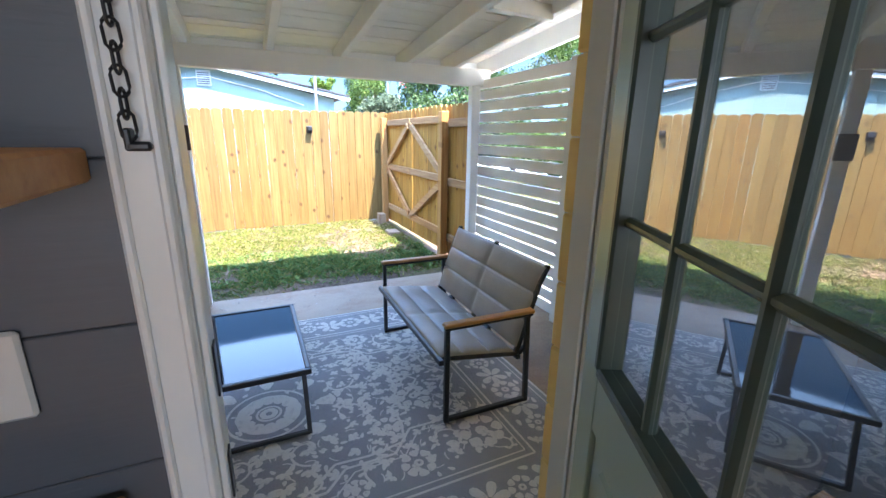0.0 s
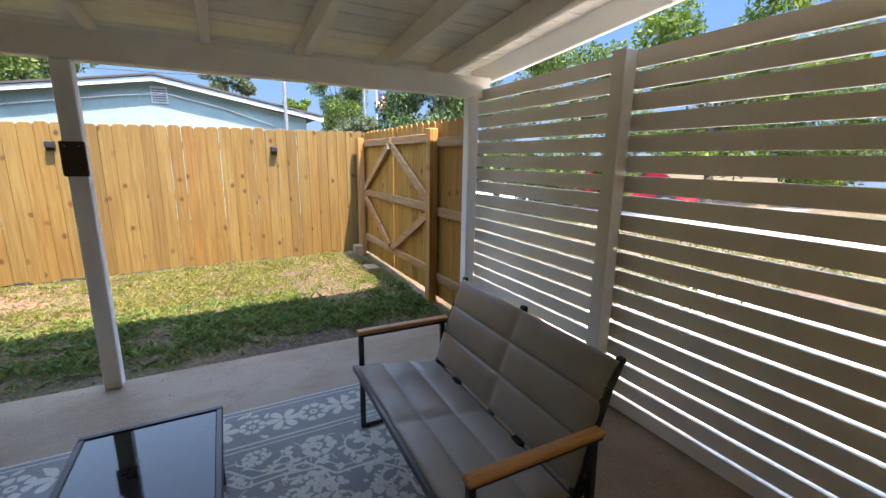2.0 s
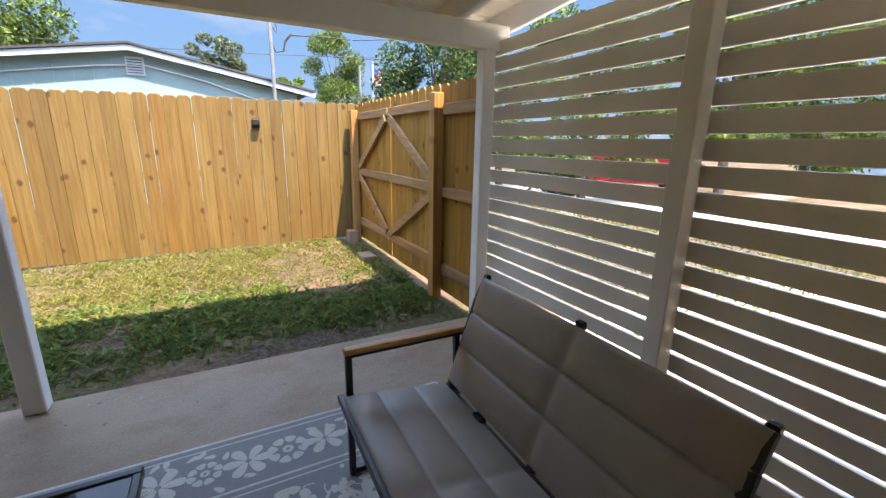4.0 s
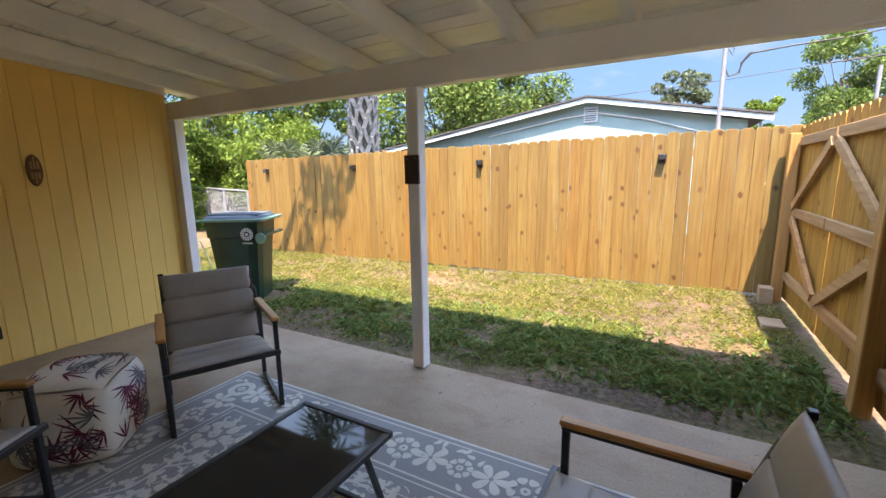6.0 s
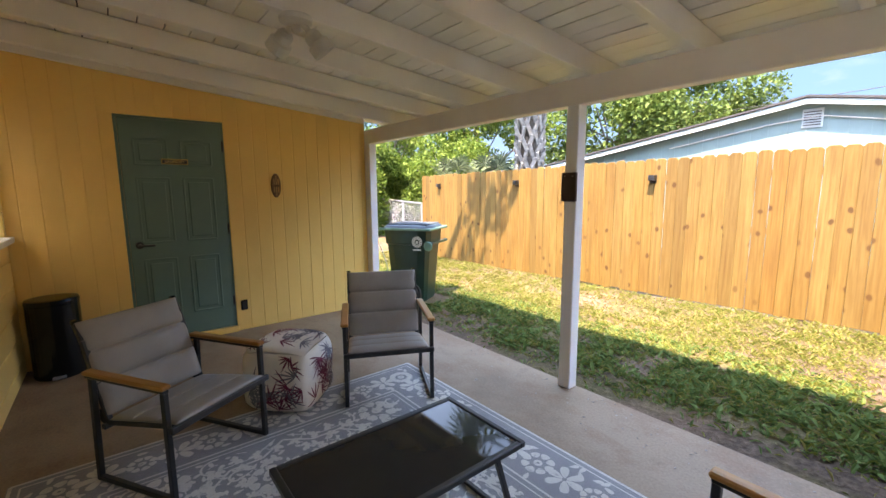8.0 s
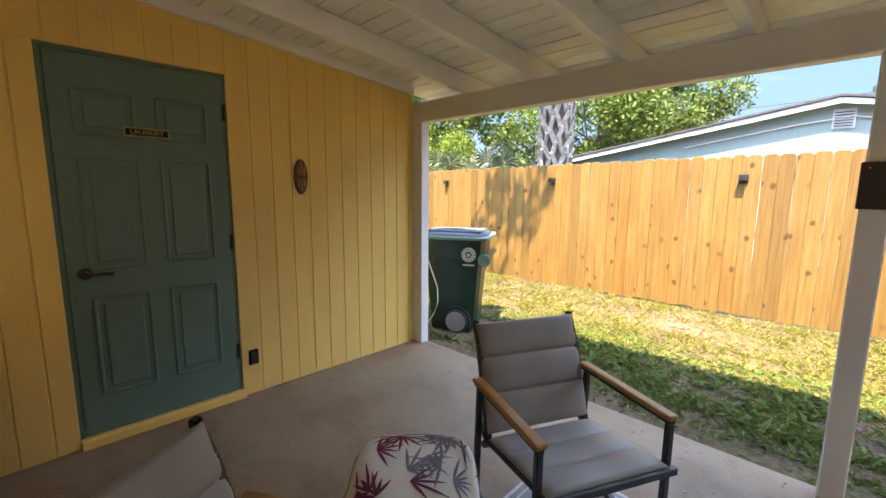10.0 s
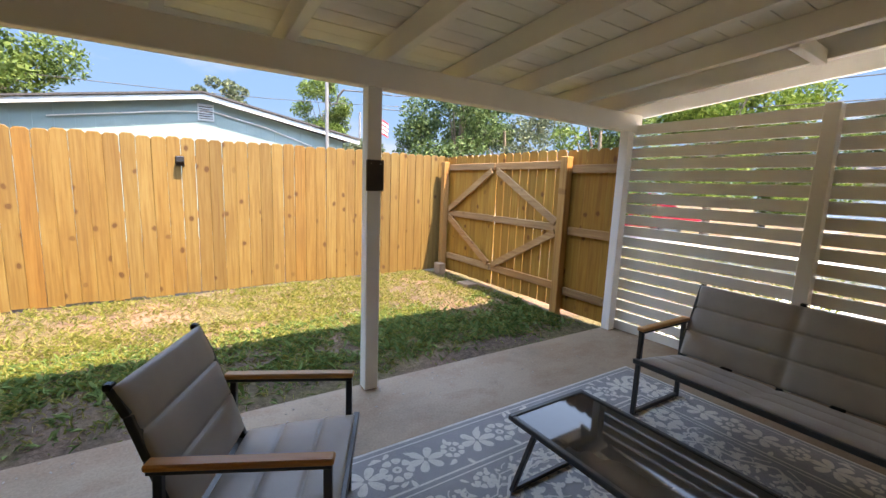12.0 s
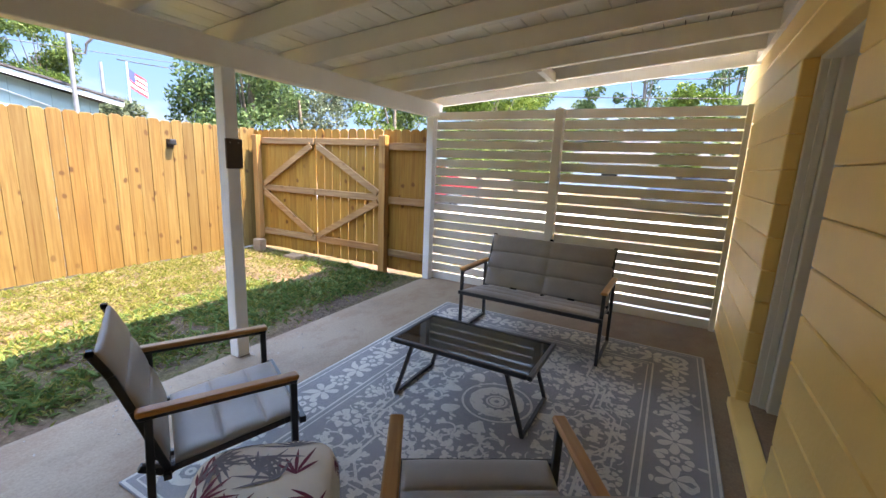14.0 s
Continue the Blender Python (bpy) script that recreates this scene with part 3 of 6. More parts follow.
def gate_leaf(y0, y1, brace_up):
    """A leaf with pickets outside, three rails and two braces inside; brace_up: the upper brace climbs towards y1."""
    g = group_of("gate_leaf", "cedar gate leaf with three rails and diagonal braces", "gate", group="double gate leaves")
    n = int((y1 - y0) / 0.141)
    for k in range(n):
        piece("picket", GATE_PICKETS[k % 3], g, (GX + 0.05, y0 + (k + 0.5) * (y1 - y0) / n, 0.03 + random.uniform(-0.004, 0.004)), (0, 0, math.pi / 2))
    for zz in (0.28, 0.97, 1.69):
        part("rail", cube(GX + 0.003, GX + 0.04, y0 + 0.01, y1 - 0.01, zz - 0.045, zz + 0.045, 0.004), M_RAIL, g)
    lo, hi = (y0 + 0.05, y1 - 0.05) if brace_up else (y1 - 0.05, y0 + 0.05)
    bm = bmesh.new()
    bar(bm, (GX + 0.0, hi, 1.03), (GX + 0.0, lo, 1.63), 0.03, 0.085, up=(0, 0, 1))
    part("brace", bm, M_RAIL, g)
    bm = bmesh.new()
    bar(bm, (GX + 0.0, lo, 0.33), (GX + 0.0, hi, 0.91), 0.03, 0.085, up=(0, 0, 1))
    part("brace", bm, M_RAIL, g)
    return g


gate_leaf(5.35, 6.545, False)
gate_leaf(6.56, 7.69, True)
brick = single("concrete_block", cube(2.40, 2.58, 6.65, 6.9, -0.06, 0.03, 0.008), M_CONCRETE, "loose grey concrete brick at the gate", "brick")
single("concrete_block", cube(2.50, 2.62, 7.55, 7.72, -0.06, 0.16, 0.008), M_CONCRETE, "concrete block by the gate post", "brick")
# ---- furniture ----
def sling(bm, pts, y0, y1, seams, cols):
    """A padded sling along a side profile of (x, z) points, from y0 to y1, pinched at seams (by index) and between columns."""
    cuts = ((0.0, 0.0), (0.035, 0.5), (0.1, 0.75), (0.28, 0.95), (0.5, 1.0), (0.72, 0.95), (0.9, 0.75), (0.965, 0.5))
    prof = []
    for (xa, za), (xb, zb) in zip(pts, pts[1:]):
        for u, p in cuts:
            prof.append((xa + (xb - xa) * u, za + (zb - za) * u, p))
    prof.append((*pts[-1], 0.0))
    across = [(c + u, p) for c in range(cols) for u, p in cuts] + [(float(cols), 0.0)]
    ny = len(across) - 1
    top, bot = [], []
    for i, (x, z, p) in enumerate(prof):
        j = min(i + 1, len(prof) - 1)
        h = max(j - 1, 0)
        tx, tz = prof[j][0] - prof[h][0], prof[j][1] - prof[h][1]
        ln = math.hypot(tx, tz) or 1
        nx, nz = tz / ln, -tx / ln
        rt, rb = [], []
        for u, q in across:
            puff = 0.001 + 0.019 * p * min(1.0, 0.12 + q)
            y = y0 + (y1 - y0) * u / cols
            wr = 0.004 * noise.noise((x * 9, y * 6, z * 9)) + 0.0022 * noise.noise((x * 30, y * 14, z * 30))
            rt.append(bm.verts.new((x + nx * (puff + wr * p), y, z + nz * (puff + wr * p))))
            rb.append(bm.verts.new((x - nx * (0.004 + puff * 0.3), y, z - nz * (0.004 + puff * 0.3))))
        top.append(rt)
        bot.append(rb)
    for a, b in ((top, 1), (bot, -1)):
        for i in range(len(a) - 1):
            for c in range(ny):
                f = (a[i][c], a[i + 1][c], a[i + 1][c + 1], a[i][c + 1])
                bm.faces.new(f if b == 1 else f[::-1])
    for i in range(len(top) - 1):
        bm.faces.new((top[i][0], bot[i][0], bot[i + 1][0], top[i + 1][0]))
        bm.faces.new((top[i][-1], top[i + 1][-1], bot[i + 1][-1], bot[i][-1]))
    for c in range(ny):
        bm.faces.new((top[0][c], top[0][c + 1], bot[0][c + 1], bot[0][c]))
        bm.faces.new((top[-1][c], bot[-1][c], bot[-1][c + 1], top[-1][c + 1]))
    return bm


def lounge_seat(name, label, category, width, cols, at, group=""):
    """Sling chair or bench facing +x, origin on the floor under the middle of its arms; width between the arm centres."""
    g = group_of(name, label, category, group=group, at=at)
    h = width / 2
    t = 0.026
    for s in (-1, 1):
        y = s * h
        bm = bmesh.new()
        bar(bm, (0.252, y, 0), (0.252, y, 0.535), t, t, (1, 0, 0), 0.003)
        part("front_leg", bm, M_BLACK, g)
        bm = bmesh.new()
        bar(bm, (-0.25, y, 0), (-0.228, y, 0.535), t, t, (1, 0, 0), 0.003)
        part("rear_leg", bm, M_BLACK, g)
        bm = bmesh.new()
        bar(bm, (-0.238, y, 0.0135), (0.24, y, 0.0135), t, t - 0.001, bevel=0.003)
        part("floor_bar", bm, M_BLACK, g)
        bm = bmesh.new()
        bar(bm, (-0.258, y, 0.543), (0.266, y, 0.543), 0.03, 0.016, bevel=0.003)
        part("arm_rail", bm, M_BLACK, g)
        bm = bmesh.new()
        bar(bm, (-0.263, y, 0.562), (0.272, y, 0.562), 0.048, 0.022, bevel=0.006)
        part("armrest", bm, M_TEAK, g, "light wooden armrest")
        yi = s * (h - 0.03)
        bm = bmesh.new()
        bar(bm, (0.272, yi, 0.365), (0.22, yi, 0.36), t, t, bevel=0.003)
        bar(bm, (0.22, yi, 0.36), (-0.20, yi, 0.30), t, t, bevel=0.003)
        bar(bm, (-0.20, yi, 0.30), (-0.27, yi, 0.34), t, t, bevel=0.003)
        part("seat_rail", bm, M_BLACK, g)
        bm = bmesh.new()
        bar(bm, (-0.18, yi, 0.285), (-0.268, yi, 0.56), t, t, (1, 0, 0), 0.003)
        bar(bm, (-0.268, yi, 0.56), (-0.315, yi, 0.70), t, t, (1, 0, 0), 0.003)
        bar(bm, (-0.315, yi, 0.70), (-0.357, yi, 0.785), t, t, (1, 0, 0), 0.003)
        part("back_rail", bm, M_BLACK, g)
        part("end_cap", cube(-0.373, -0.347, yi - 0.014, yi + 0.014, 0.777, 0.80, 0.004), M_BLACKPLASTIC, g)
    bm = bmesh.new()
    bar(bm, (0.285, -h - 0.012, 0.362), (0.285, h + 0.012, 0.362), t, 0.03, bevel=0.003)
    part("front_rail", bm, M_BLACK, g)
    bm = bmesh.new()
    bar(bm, (-0.19, -h, 0.288), (-0.19, h, 0.288), t, t, bevel=0.003)
    part("back_stretcher", bm, M_BLACK, g)
    w = h - 0.022
    if cols == 2:
        bm = bmesh.new()
        bar(bm, (0.272, 0, 0.355), (-0.2, 0, 0.285), 0.03, 0.02)
        part("centre_rail", bm, M_BLACK, g)
        bm = bmesh.new()
        bar(bm, (-0.20, 0, 0.29), (-0.283, 0, 0.56), 0.03, 0.02, (1, 0, 0))
        bar(bm, (-0.283, 0, 0.56), (-0.364, 0, 0.795), 0.03, 0.02, (1, 0, 0))
        part("centre_back_rail", bm, M_BLACK, g)
        part("end_cap", cube(-0.373, -0.349, -0.016, 0.016, 0.787, 0.806, 0.003), M_BLACKPLASTIC, g)
        for s in (-1, 1):
            part("clip", cube(-0.175, -0.145, s * 0.26 - 0.03, s * 0.26 + 0.03, 0.325, 0.35, 0.004), M_BLACKPLASTIC, g)
    seat = sling(bmesh.new(), [(0.280, 0.380), (0.15, 0.368), (-0.01, 0.346), (-0.165, 0.322)], -w, w, 0, cols)
    part("seat", seat, M_SLING, g, "padded taupe sling seat", smooth=True)
    back = sling(bmesh.new(), [(-0.185, 0.335), (-0.236, 0.495), (-0.289, 0.645), (-0.347, 0.79)], -w, w, 0, cols)
    part("backrest", back, M_SLING, g, "padded taupe sling backrest", smooth=True)
    return g


sofa = lounge_seat("loveseat", "taupe sling outdoor loveseat with black frame and wooden arms", "loveseat", 1.15, 2, pose(1.602, 2.866, 0.012, 0, 0, 179))
chair = lounge_seat("lounge_chair", "taupe sling lounge chair with black frame and wooden arms", "chair", 0.57, 1, pose(-0.757, 2.304, 0.012, 0, 0, 32), "patio lounge chairs")
copy_thing(chair, pose(-0.779, 3.565, 0.012, 0, 0, -26.5))

# coffee table
table = group_of("coffee_table", "low black metal coffee table with dark glossy glass top", "table", at=pose(0.445, 2.908, 0.012))
TX, TY, TZ = 0.250, 0.445, 0.378
for a, b, c, d in ((-TX, TX, -TY, -TY + 0.026), (-TX, TX, TY - 0.026, TY), (-TX, -TX + 0.026, -TY + 0.026, TY - 0.026), (TX - 0.026, TX, -TY + 0.026, TY - 0.026)):
    part("top_frame", cube(a, b, c, d, TZ - 0.028, TZ, 0.004), M_BLACK, table)
part("glass_top", cube(-TX + 0.024, TX - 0.024, -TY + 0.024, TY - 0.024, TZ - 0.016, TZ - 0.006, 0.001), M_GLASSTOP, table, "dark glossy glass")
for s in (-1, 1):
    for u in (-1, 1):
        bm = bmesh.new()
        bar(bm, (u * 0.222, s * 0.30, TZ - 0.028), (u * 0.222, s * 0.415, 0.0), 0.022, 0.022, (1, 0, 0), 0.003)
        part("leg", bm, M_BLACK, table)
    bm = bmesh.new()
    bar(bm, (-0.222, s * 0.412, 0.011), (0.222, s * 0.412, 0.011), 0.022, 0.021, bevel=0.003)
    part("floor_bar", bm, M_BLACK, table)

# patterned pouf
pouf = group_of("pouf", "square cushion pouf with maroon and grey tropical leaves", "pouf", at=pose(-1.03, 2.95, 0.012, 0, 0, 44) @ Matrix.Diagonal((1.07, 1.07, 1.03, 1)))
bm = bmesh.new()
N = 14
for f in range(6):
    grid = {}
    for i in range(N + 1):
        for j in range(N + 1):
            a, b = 2 * i / N - 1, 2 * j / N - 1
            p = [(a, b, 1), (a, b, -1), (1, a, b), (-1, a, b), (a, 1, b), (a, -1, b)][f]
            v = Vector(p)
            e = 5.5
            k = (abs(v.x) ** e + abs(v.y) ** e + abs(v.z) ** e) ** (-1 / e)
            v *= k
            w = noise.noise(v * 2.2) * 0.05
            grid[i, j] = bm.verts.new((v.x * (0.222 + w * 0.15), v.y * (0.222 + w * 0.15), 0.205 + v.z * (0.205 if v.z < 0 else 0.215) + (0.02 * (1 - (a * a + b * b) / 2) if f == 0 else 0)))
    for i in range(N):
        for j in range(N):
            bm.faces.new((grid[i, j], grid[i + 1, j], grid[i + 1, j + 1], grid[i, j + 1]))
bmesh.ops.remove_doubles(bm, verts=bm.verts, dist=0.0008)
M_POUF = plain("cream_canvas", (0.74, 0.69, 0.61), 0.85, 0.0, 0.08, 9, 0.2)
M_MAROON = plain("maroon_print", (0.16, 0.02, 0.045), 0.85, 0.0, 0.25, 20, 0.1)
M_GREYPRINT = plain("grey_print", (0.17, 0.16, 0.18), 0.85, 0.0, 0.2, 20, 0.1)
part("cover", bm, M_POUF, pouf, smooth=True)


def pouf_print(material, count, seed):
    """Frond prints hugging the pouf's skin."""
    rnd = random.Random(seed)
    bm = bmesh.new()

    def skin(f, a, b):
        p = [(a, b, 1), (1, a, b), (-1, a, b), (a, 1, b), (a, -1, b)][f]
        v = Vector(p)
        v *= (abs(v.x) ** 5.5 + abs(v.y) ** 5.5 + abs(v.z) ** 5.5) ** (-1 / 5.5)
        w = noise.noise(v * 2.2) * 0.05
        q = Vector((v.x * (0.222 + w * 0.15), v.y * (0.222 + w * 0.15), 0.205 + v.z * (0.205 if v.z < 0 else 0.215) + (0.02 * (1 - (a * a + b * b) / 2) if f == 0 else 0)))
        return q + Vector((v.x, v.y, v.z * 0.9)).normalized() * 0.0022

    for k in range(count):
        f = k % 5
        ca, cb = rnd.uniform(-0.85, 0.85), rnd.uniform(-0.85, 0.85)
        base = rnd.uniform(0, 6.28)
        nl = rnd.randint(6, 10)
        for i in range(nl):
            an = base + (i - nl / 2) * 0.42
            ln = rnd.uniform(0.3, 0.62)
            wd = 0.026
            d, s = (math.cos(an), math.sin(an)), (-math.sin(an), math.cos(an))
            rows = []
            for u in range(6):
                q = u / 5
                w = wd * math.sin(math.pi * min(0.97, q + 0.04)) ** 0.8
                rows.append([(ca + d[0] * ln * q + s[0] * w * g, cb + d[1] * ln * q + s[1] * w * g) for g in (-1, 1)])
            if any(abs(c) > 0.97 for r in rows for p in r for c in p):
                continue
            vs = [[bm.verts.new(skin(f, *p)) for p in r] for r in rows]
            for r0, r1 in zip(vs, vs[1:]):
                bm.faces.new((r0[0], r0[1], r1[1], r1[0]))
    part("leaf_print", bm, material, pouf)["kind"] = "stuff"


pouf_print(M_MAROON, 44, 4)
pouf_print(M_GREYPRINT, 38, 9)

# pedal bin
can = group_of("trash_can", "tall black round pedal bin against the yellow wall", "trash can", at=pose(-2.655, 1.665, 0))
part("body", lathe(bmesh.new(), [(0.158, 0.0), (0.163, 0.02), (0.163, 0.575), (0.16, 0.58)], 32), M_BLACKPLASTIC, can, smooth=False)
part("lid", lathe(bmesh.new(), [(0.0, 0.581), (0.165, 0.582), (0.166, 0.60), (0.160, 0.618), (0.13, 0.622), (0.0, 0.622)], 32), M_BLACKPLASTIC, can)
part("hinge", cube(-0.178, -0.15, -0.05, 0.05, 0.555, 0.60, 0.005), M_BLACK, can)
part("pedal", cube(0.145, 0.2, -0.04, 0.04, 0.015, 0.03, 0.004), M_STEEL, can)

# ---- rug ----
rug = group_of("rug", "grey and cream floral medallion outdoor rug", "rug")
RX0, RX1, RY0, RY1 = -1.03, 1.995, 1.57, 3.915


def rug_material(name, col, alt):
    m = Mat(name)
    wv = m.node("TexWave", Scale=55.0, Distortion=0.6)
    wv.bands_direction = 'X'
    m.link(m.coords(), wv.inputs["Vector"])
    fine = m.noise(m.coords((60, 160, 1)), 3, 4, 0.7)
    c = m.mix(m.ramp(fine, [(0.42, (0, 0, 0)), (0.68, (1, 1, 1))]), col, alt)
    worn = m.ramp(m.noise(m.coords((1, 1, 1)), 34, 6, 0.75), [(0.56, (0, 0, 0)), (0.66, (0.7, 0.7, 0.7))])
    c = m.mix(worn, c, (0.33, 0.325, 0.315))
    blot = m.ramp(m.noise(m.coords(), 2.2, 6), [(0.3, (0.86, 0.86, 0.86)), (0.7, (1.08, 1.08, 1.08))])
    c = m.mix(1.0, c, blot, 'MULTIPLY')
    m.bump(wv.outputs["Fac"], 0.3, 0.002)
    return m.base(c, 0.9, spec=0.2)


M_RUG = rug_material("rug_grey", (0.21, 0.215, 0.23), (0.40, 0.395, 0.385))
M_RUGC = rug_material("rug_cream", (0.66, 0.635, 0.58), (0.46, 0.445, 0.41))
part("field", cube(RX0, RX1, RY0, RY1, 0.001, 0.010, 0.002), M_RUG, rug)


def rug_motifs():
    verts, faces = [], []

    def poly(pts):
        k = len(verts)
        z = 0.0112 + 0.000009 * (len(faces) % 251)
        verts.extend((x, y, z) for x, y in pts)
        faces.append(tuple(range(k, k + len(pts))))

    def ring(cx, cy, r0, r1, n=20):
        for i in range(n):
            a, b = 2 * math.pi * i / n, 2 * math.pi * (i + 1) / n
            poly([(cx + r0 * math.cos(a), cy + r0 * math.sin(a)), (cx + r1 * math.cos(a), cy + r1 * math.sin(a)),
                  (cx + r1 * math.cos(b), cy + r1 * math.sin(b)), (cx + r0 * math.cos(b), cy + r0 * math.sin(b))])

    def petal(cx, cy, an, r0, r1, w):
        c, s = math.cos(an), math.sin(an)
        pts = []
        for u, v in ((0, 0.25), (0.35, 0.8), (0.7, 1.0), (0.92, 0.7), (1.0, 0.0), (0.92, -0.7), (0.7, -1.0), (0.35, -0.8), (0, -0.25)):
            q = r0 + (r1 - r0) * u
            pts.append((cx + c * q - s * v * w, cy + s * q + c * v * w))
        poly(pts[::-1])

    def rosette(cx, cy, r, n=8, turn=0.0):
        ring(cx, cy, r * 0.1, r * 0.28, 12)
        for i in range(n):
            petal(cx, cy, turn + 2 * math.pi * i / n, r * 0.5, r, r * 0.30)

    def stroke(pts, w):
        for (xa, ya), (xb, yb) in zip(pts, pts[1:]):
            d = math.hypot(xb - xa, yb - ya) or 1
            nx, ny = -(yb - ya) / d * w / 2, (xb - xa) / d * w / 2
            poly([(xa - nx, ya - ny), (xb - nx, yb - ny), (xb + nx, yb + ny), (xa + nx, ya + ny)])

    def scroll(cx, cy, r, a0, turn, w=0.012):
        pts = [(cx + r * (1 - 0.7 * k / 14) * math.cos(a0 + turn * k / 14), cy + r * (1 - 0.7 * k / 14) * math.sin(a0 + turn * k / 14)) for k in range(15)]
        stroke(pts, w)
        petal(pts[-1][0], pts[-1][1], a0 + turn + 1.5, -0.01, r * 0.45, r * 0.16)
        for k in (3, 6, 9):
            an = a0 + turn * k / 14
            petal(pts[k][0], pts[k][1], an + 0.5, 0.0, r * 0.5, r * 0.13)

    def frame_lines(inset, w):
        a, b, c, d = RX0 + inset, RX1 - inset, RY0 + inset, RY1 - inset
        stroke([(a, c), (b, c)], w)
        stroke([(a, d), (b, d)], w)
        stroke([(a, c), (a, d)], w)
        stroke([(b, c), (b, d)], w)

    frame_lines(0.012, 0.014)
    frame_lines(0.05, 0.008)
    frame_lines(0.35, 0.012)
    frame_lines(0.385, 0.008)
    # border of rosettes and leaves
    cx, cy = (RX0 + RX1) / 2, (RY0 + RY1) / 2
    for along, count, lo, hi, fix in (("x", 9, RX0 + 0.2, RX1 - 0.2, (RY0 + 0.2, RY1 - 0.2)), ("y", 7, RY0 + 0.2, RY1 - 0.2, (RX0 + 0.2, RX1 - 0.2))):
        for f in fix:
            for k in range(count):
                p = lo + (hi - lo) * k / (count - 1)
                x, y = (p, f) if along == "x" else (f, p)
                rosette(x, y, 0.088 if k % 2 == 0 else 0.068, 8, k)
                if k < count - 1:
                    q = lo + (hi - lo) * (k + 0.5) / (count - 1)
                    x, y = (q, f) if along == "x" else (f, q)
                    t = 0 if along == "x" else math.pi / 2
                    for sg in (-1, 1):
                        for an in (0.6, -0.6, 1.57):
                            petal(x, y, t + sg * 1.57 + an - 1.57 * (sg > 5), 0.012, 0.1, 0.024)
    # medallion
    rosette(cx, cy, 0.17, 12)
    ring(cx, cy, 0.055, 0.068)
    ring(cx, cy, 0.205, 0.219, 32)
    for k in range(8):
        an = math.pi * k / 4
        petal(cx, cy, an, 0.24, 0.36, 0.045)
        scroll(cx + 0.42 * math.cos(an + 0.39), cy + 0.40 * math.sin(an + 0.39), 0.105, an, 4.2 if k % 2 else -4.2)
    out = []
    for k in range(33):
        an = 2 * math.pi * k / 32
        rr = 0.60 + 0.07 * math.cos(8 * an)
        out.append((cx + rr * 1.28 * math.cos(an), cy + rr * 1.05 * math.sin(an)))
    stroke(out, 0.014)
    # stepped lines in the field
    for sx in (-1, 1):
        for sy in (-1, 1):
            pts = [(1.06, 0.0), (0.96, 0.14), (0.96, 0.30), (0.84, 0.42), (0.66, 0.42), (0.54, 0.56), (0.30, 0.56), (0.2, 0.66), (0.0, 0.66)]
            stroke([(cx + sx * a, cy + sy * b) for a, b in pts], 0.014)
            stroke([(cx + sx * (a + 0.035), cy + sy * (b + 0.035)) for a, b in pts], 0.007)
            for a, b, r in ((0.78, 0.16, 0.1), (1.0, 0.58, 0.12), (0.56, 0.36, 0.075), (0.62, 0.66, 0.085), (0.32, 0.70, 0.06)):
                rosette(cx + sx * a, cy + sy * b, r, 8, sx + sy)
            for a, b, r, a0 in ((1.02, 0.36, 0.085, 0.4), (0.82, 0.58, 0.09, 2.0), (0.44, 0.62, 0.075, 4.0), (0.88, 0.28, 0.06, 1.0), (0.66, 0.27, 0.07, 3.0), (0.72, 0.04, 0.06, 5.0), (1.06, 0.72, 0.06, 2.2), (0.14, 0.6, 0.06, 1.2), (0.47, 0.49, 0.05, 0.2)):
                scroll(cx + sx * a, cy + sy * b, r, a0 if sx > 0 else math.pi - a0, 4.4 * sx * sy)
    rnd = random.Random(5)
    # sprigs that fill the field, alike in the four quarters
    for i in range(10):
        for j in range(7):
            a, b = 0.06 + i * 0.107 + rnd.uniform(-0.025, 0.025), 0.05 + j * 0.105 + rnd.uniform(-0.025, 0.025)
            if math.hypot(a / 1.1, b) < 0.36 or a > 1.08 or b > 0.74:
                continue
            turn, r, n = rnd.uniform(0, 6.28), rnd.uniform(0.042, 0.062), rnd.choice((3, 5, 5, 6))
            for sx in (-1, 1):
                for sy in (-1, 1):
                    for q in range(n):
                        an = turn + (q - n / 2) * 0.62
                        petal(cx + sx * a, cy + sy * b, math.atan2(sy * math.sin(an), sx * math.cos(an)), 0.008, r * (1.15 if q == n // 2 else 0.85), r * 0.2)
                    stroke([(cx + sx * (a - 0.05 * math.cos(turn + k * 0.35)), cy + sy * (b - 0.05 * math.sin(turn + k * 0.35))) for k in range(4)], 0.006)
    for _ in range(520):
        x, y = rnd.uniform(RX0 + 0.42, RX1 - 0.42), rnd.uniform(RY0 + 0.42, RY1 - 0.42)
        an = rnd.uniform(0, 6.28)
        petal(x, y, an, 0, rnd.uniform(0.02, 0.05), 0.010)
    for _ in range(160):
        s = rnd.random()
        e = rnd.choice((0.1, 0.3))
        x, y = (rnd.uniform(RX0 + 0.08, RX1 - 0.08), rnd.choice((RY0 + e, RY1 - e))) if s < 0.55 else (rnd.choice((RX0 + e, RX1 - e)), rnd.uniform(RY0 + 0.08, RY1 - 0.08))
        petal(x, y, rnd.uniform(0, 6.28), 0, 0.05, 0.013)
    ob = new("motif", raw("motif", verts, faces, M_RUGC))
    ob.parent = rug
    ob["kind"] = "stuff"


rug_motifs()

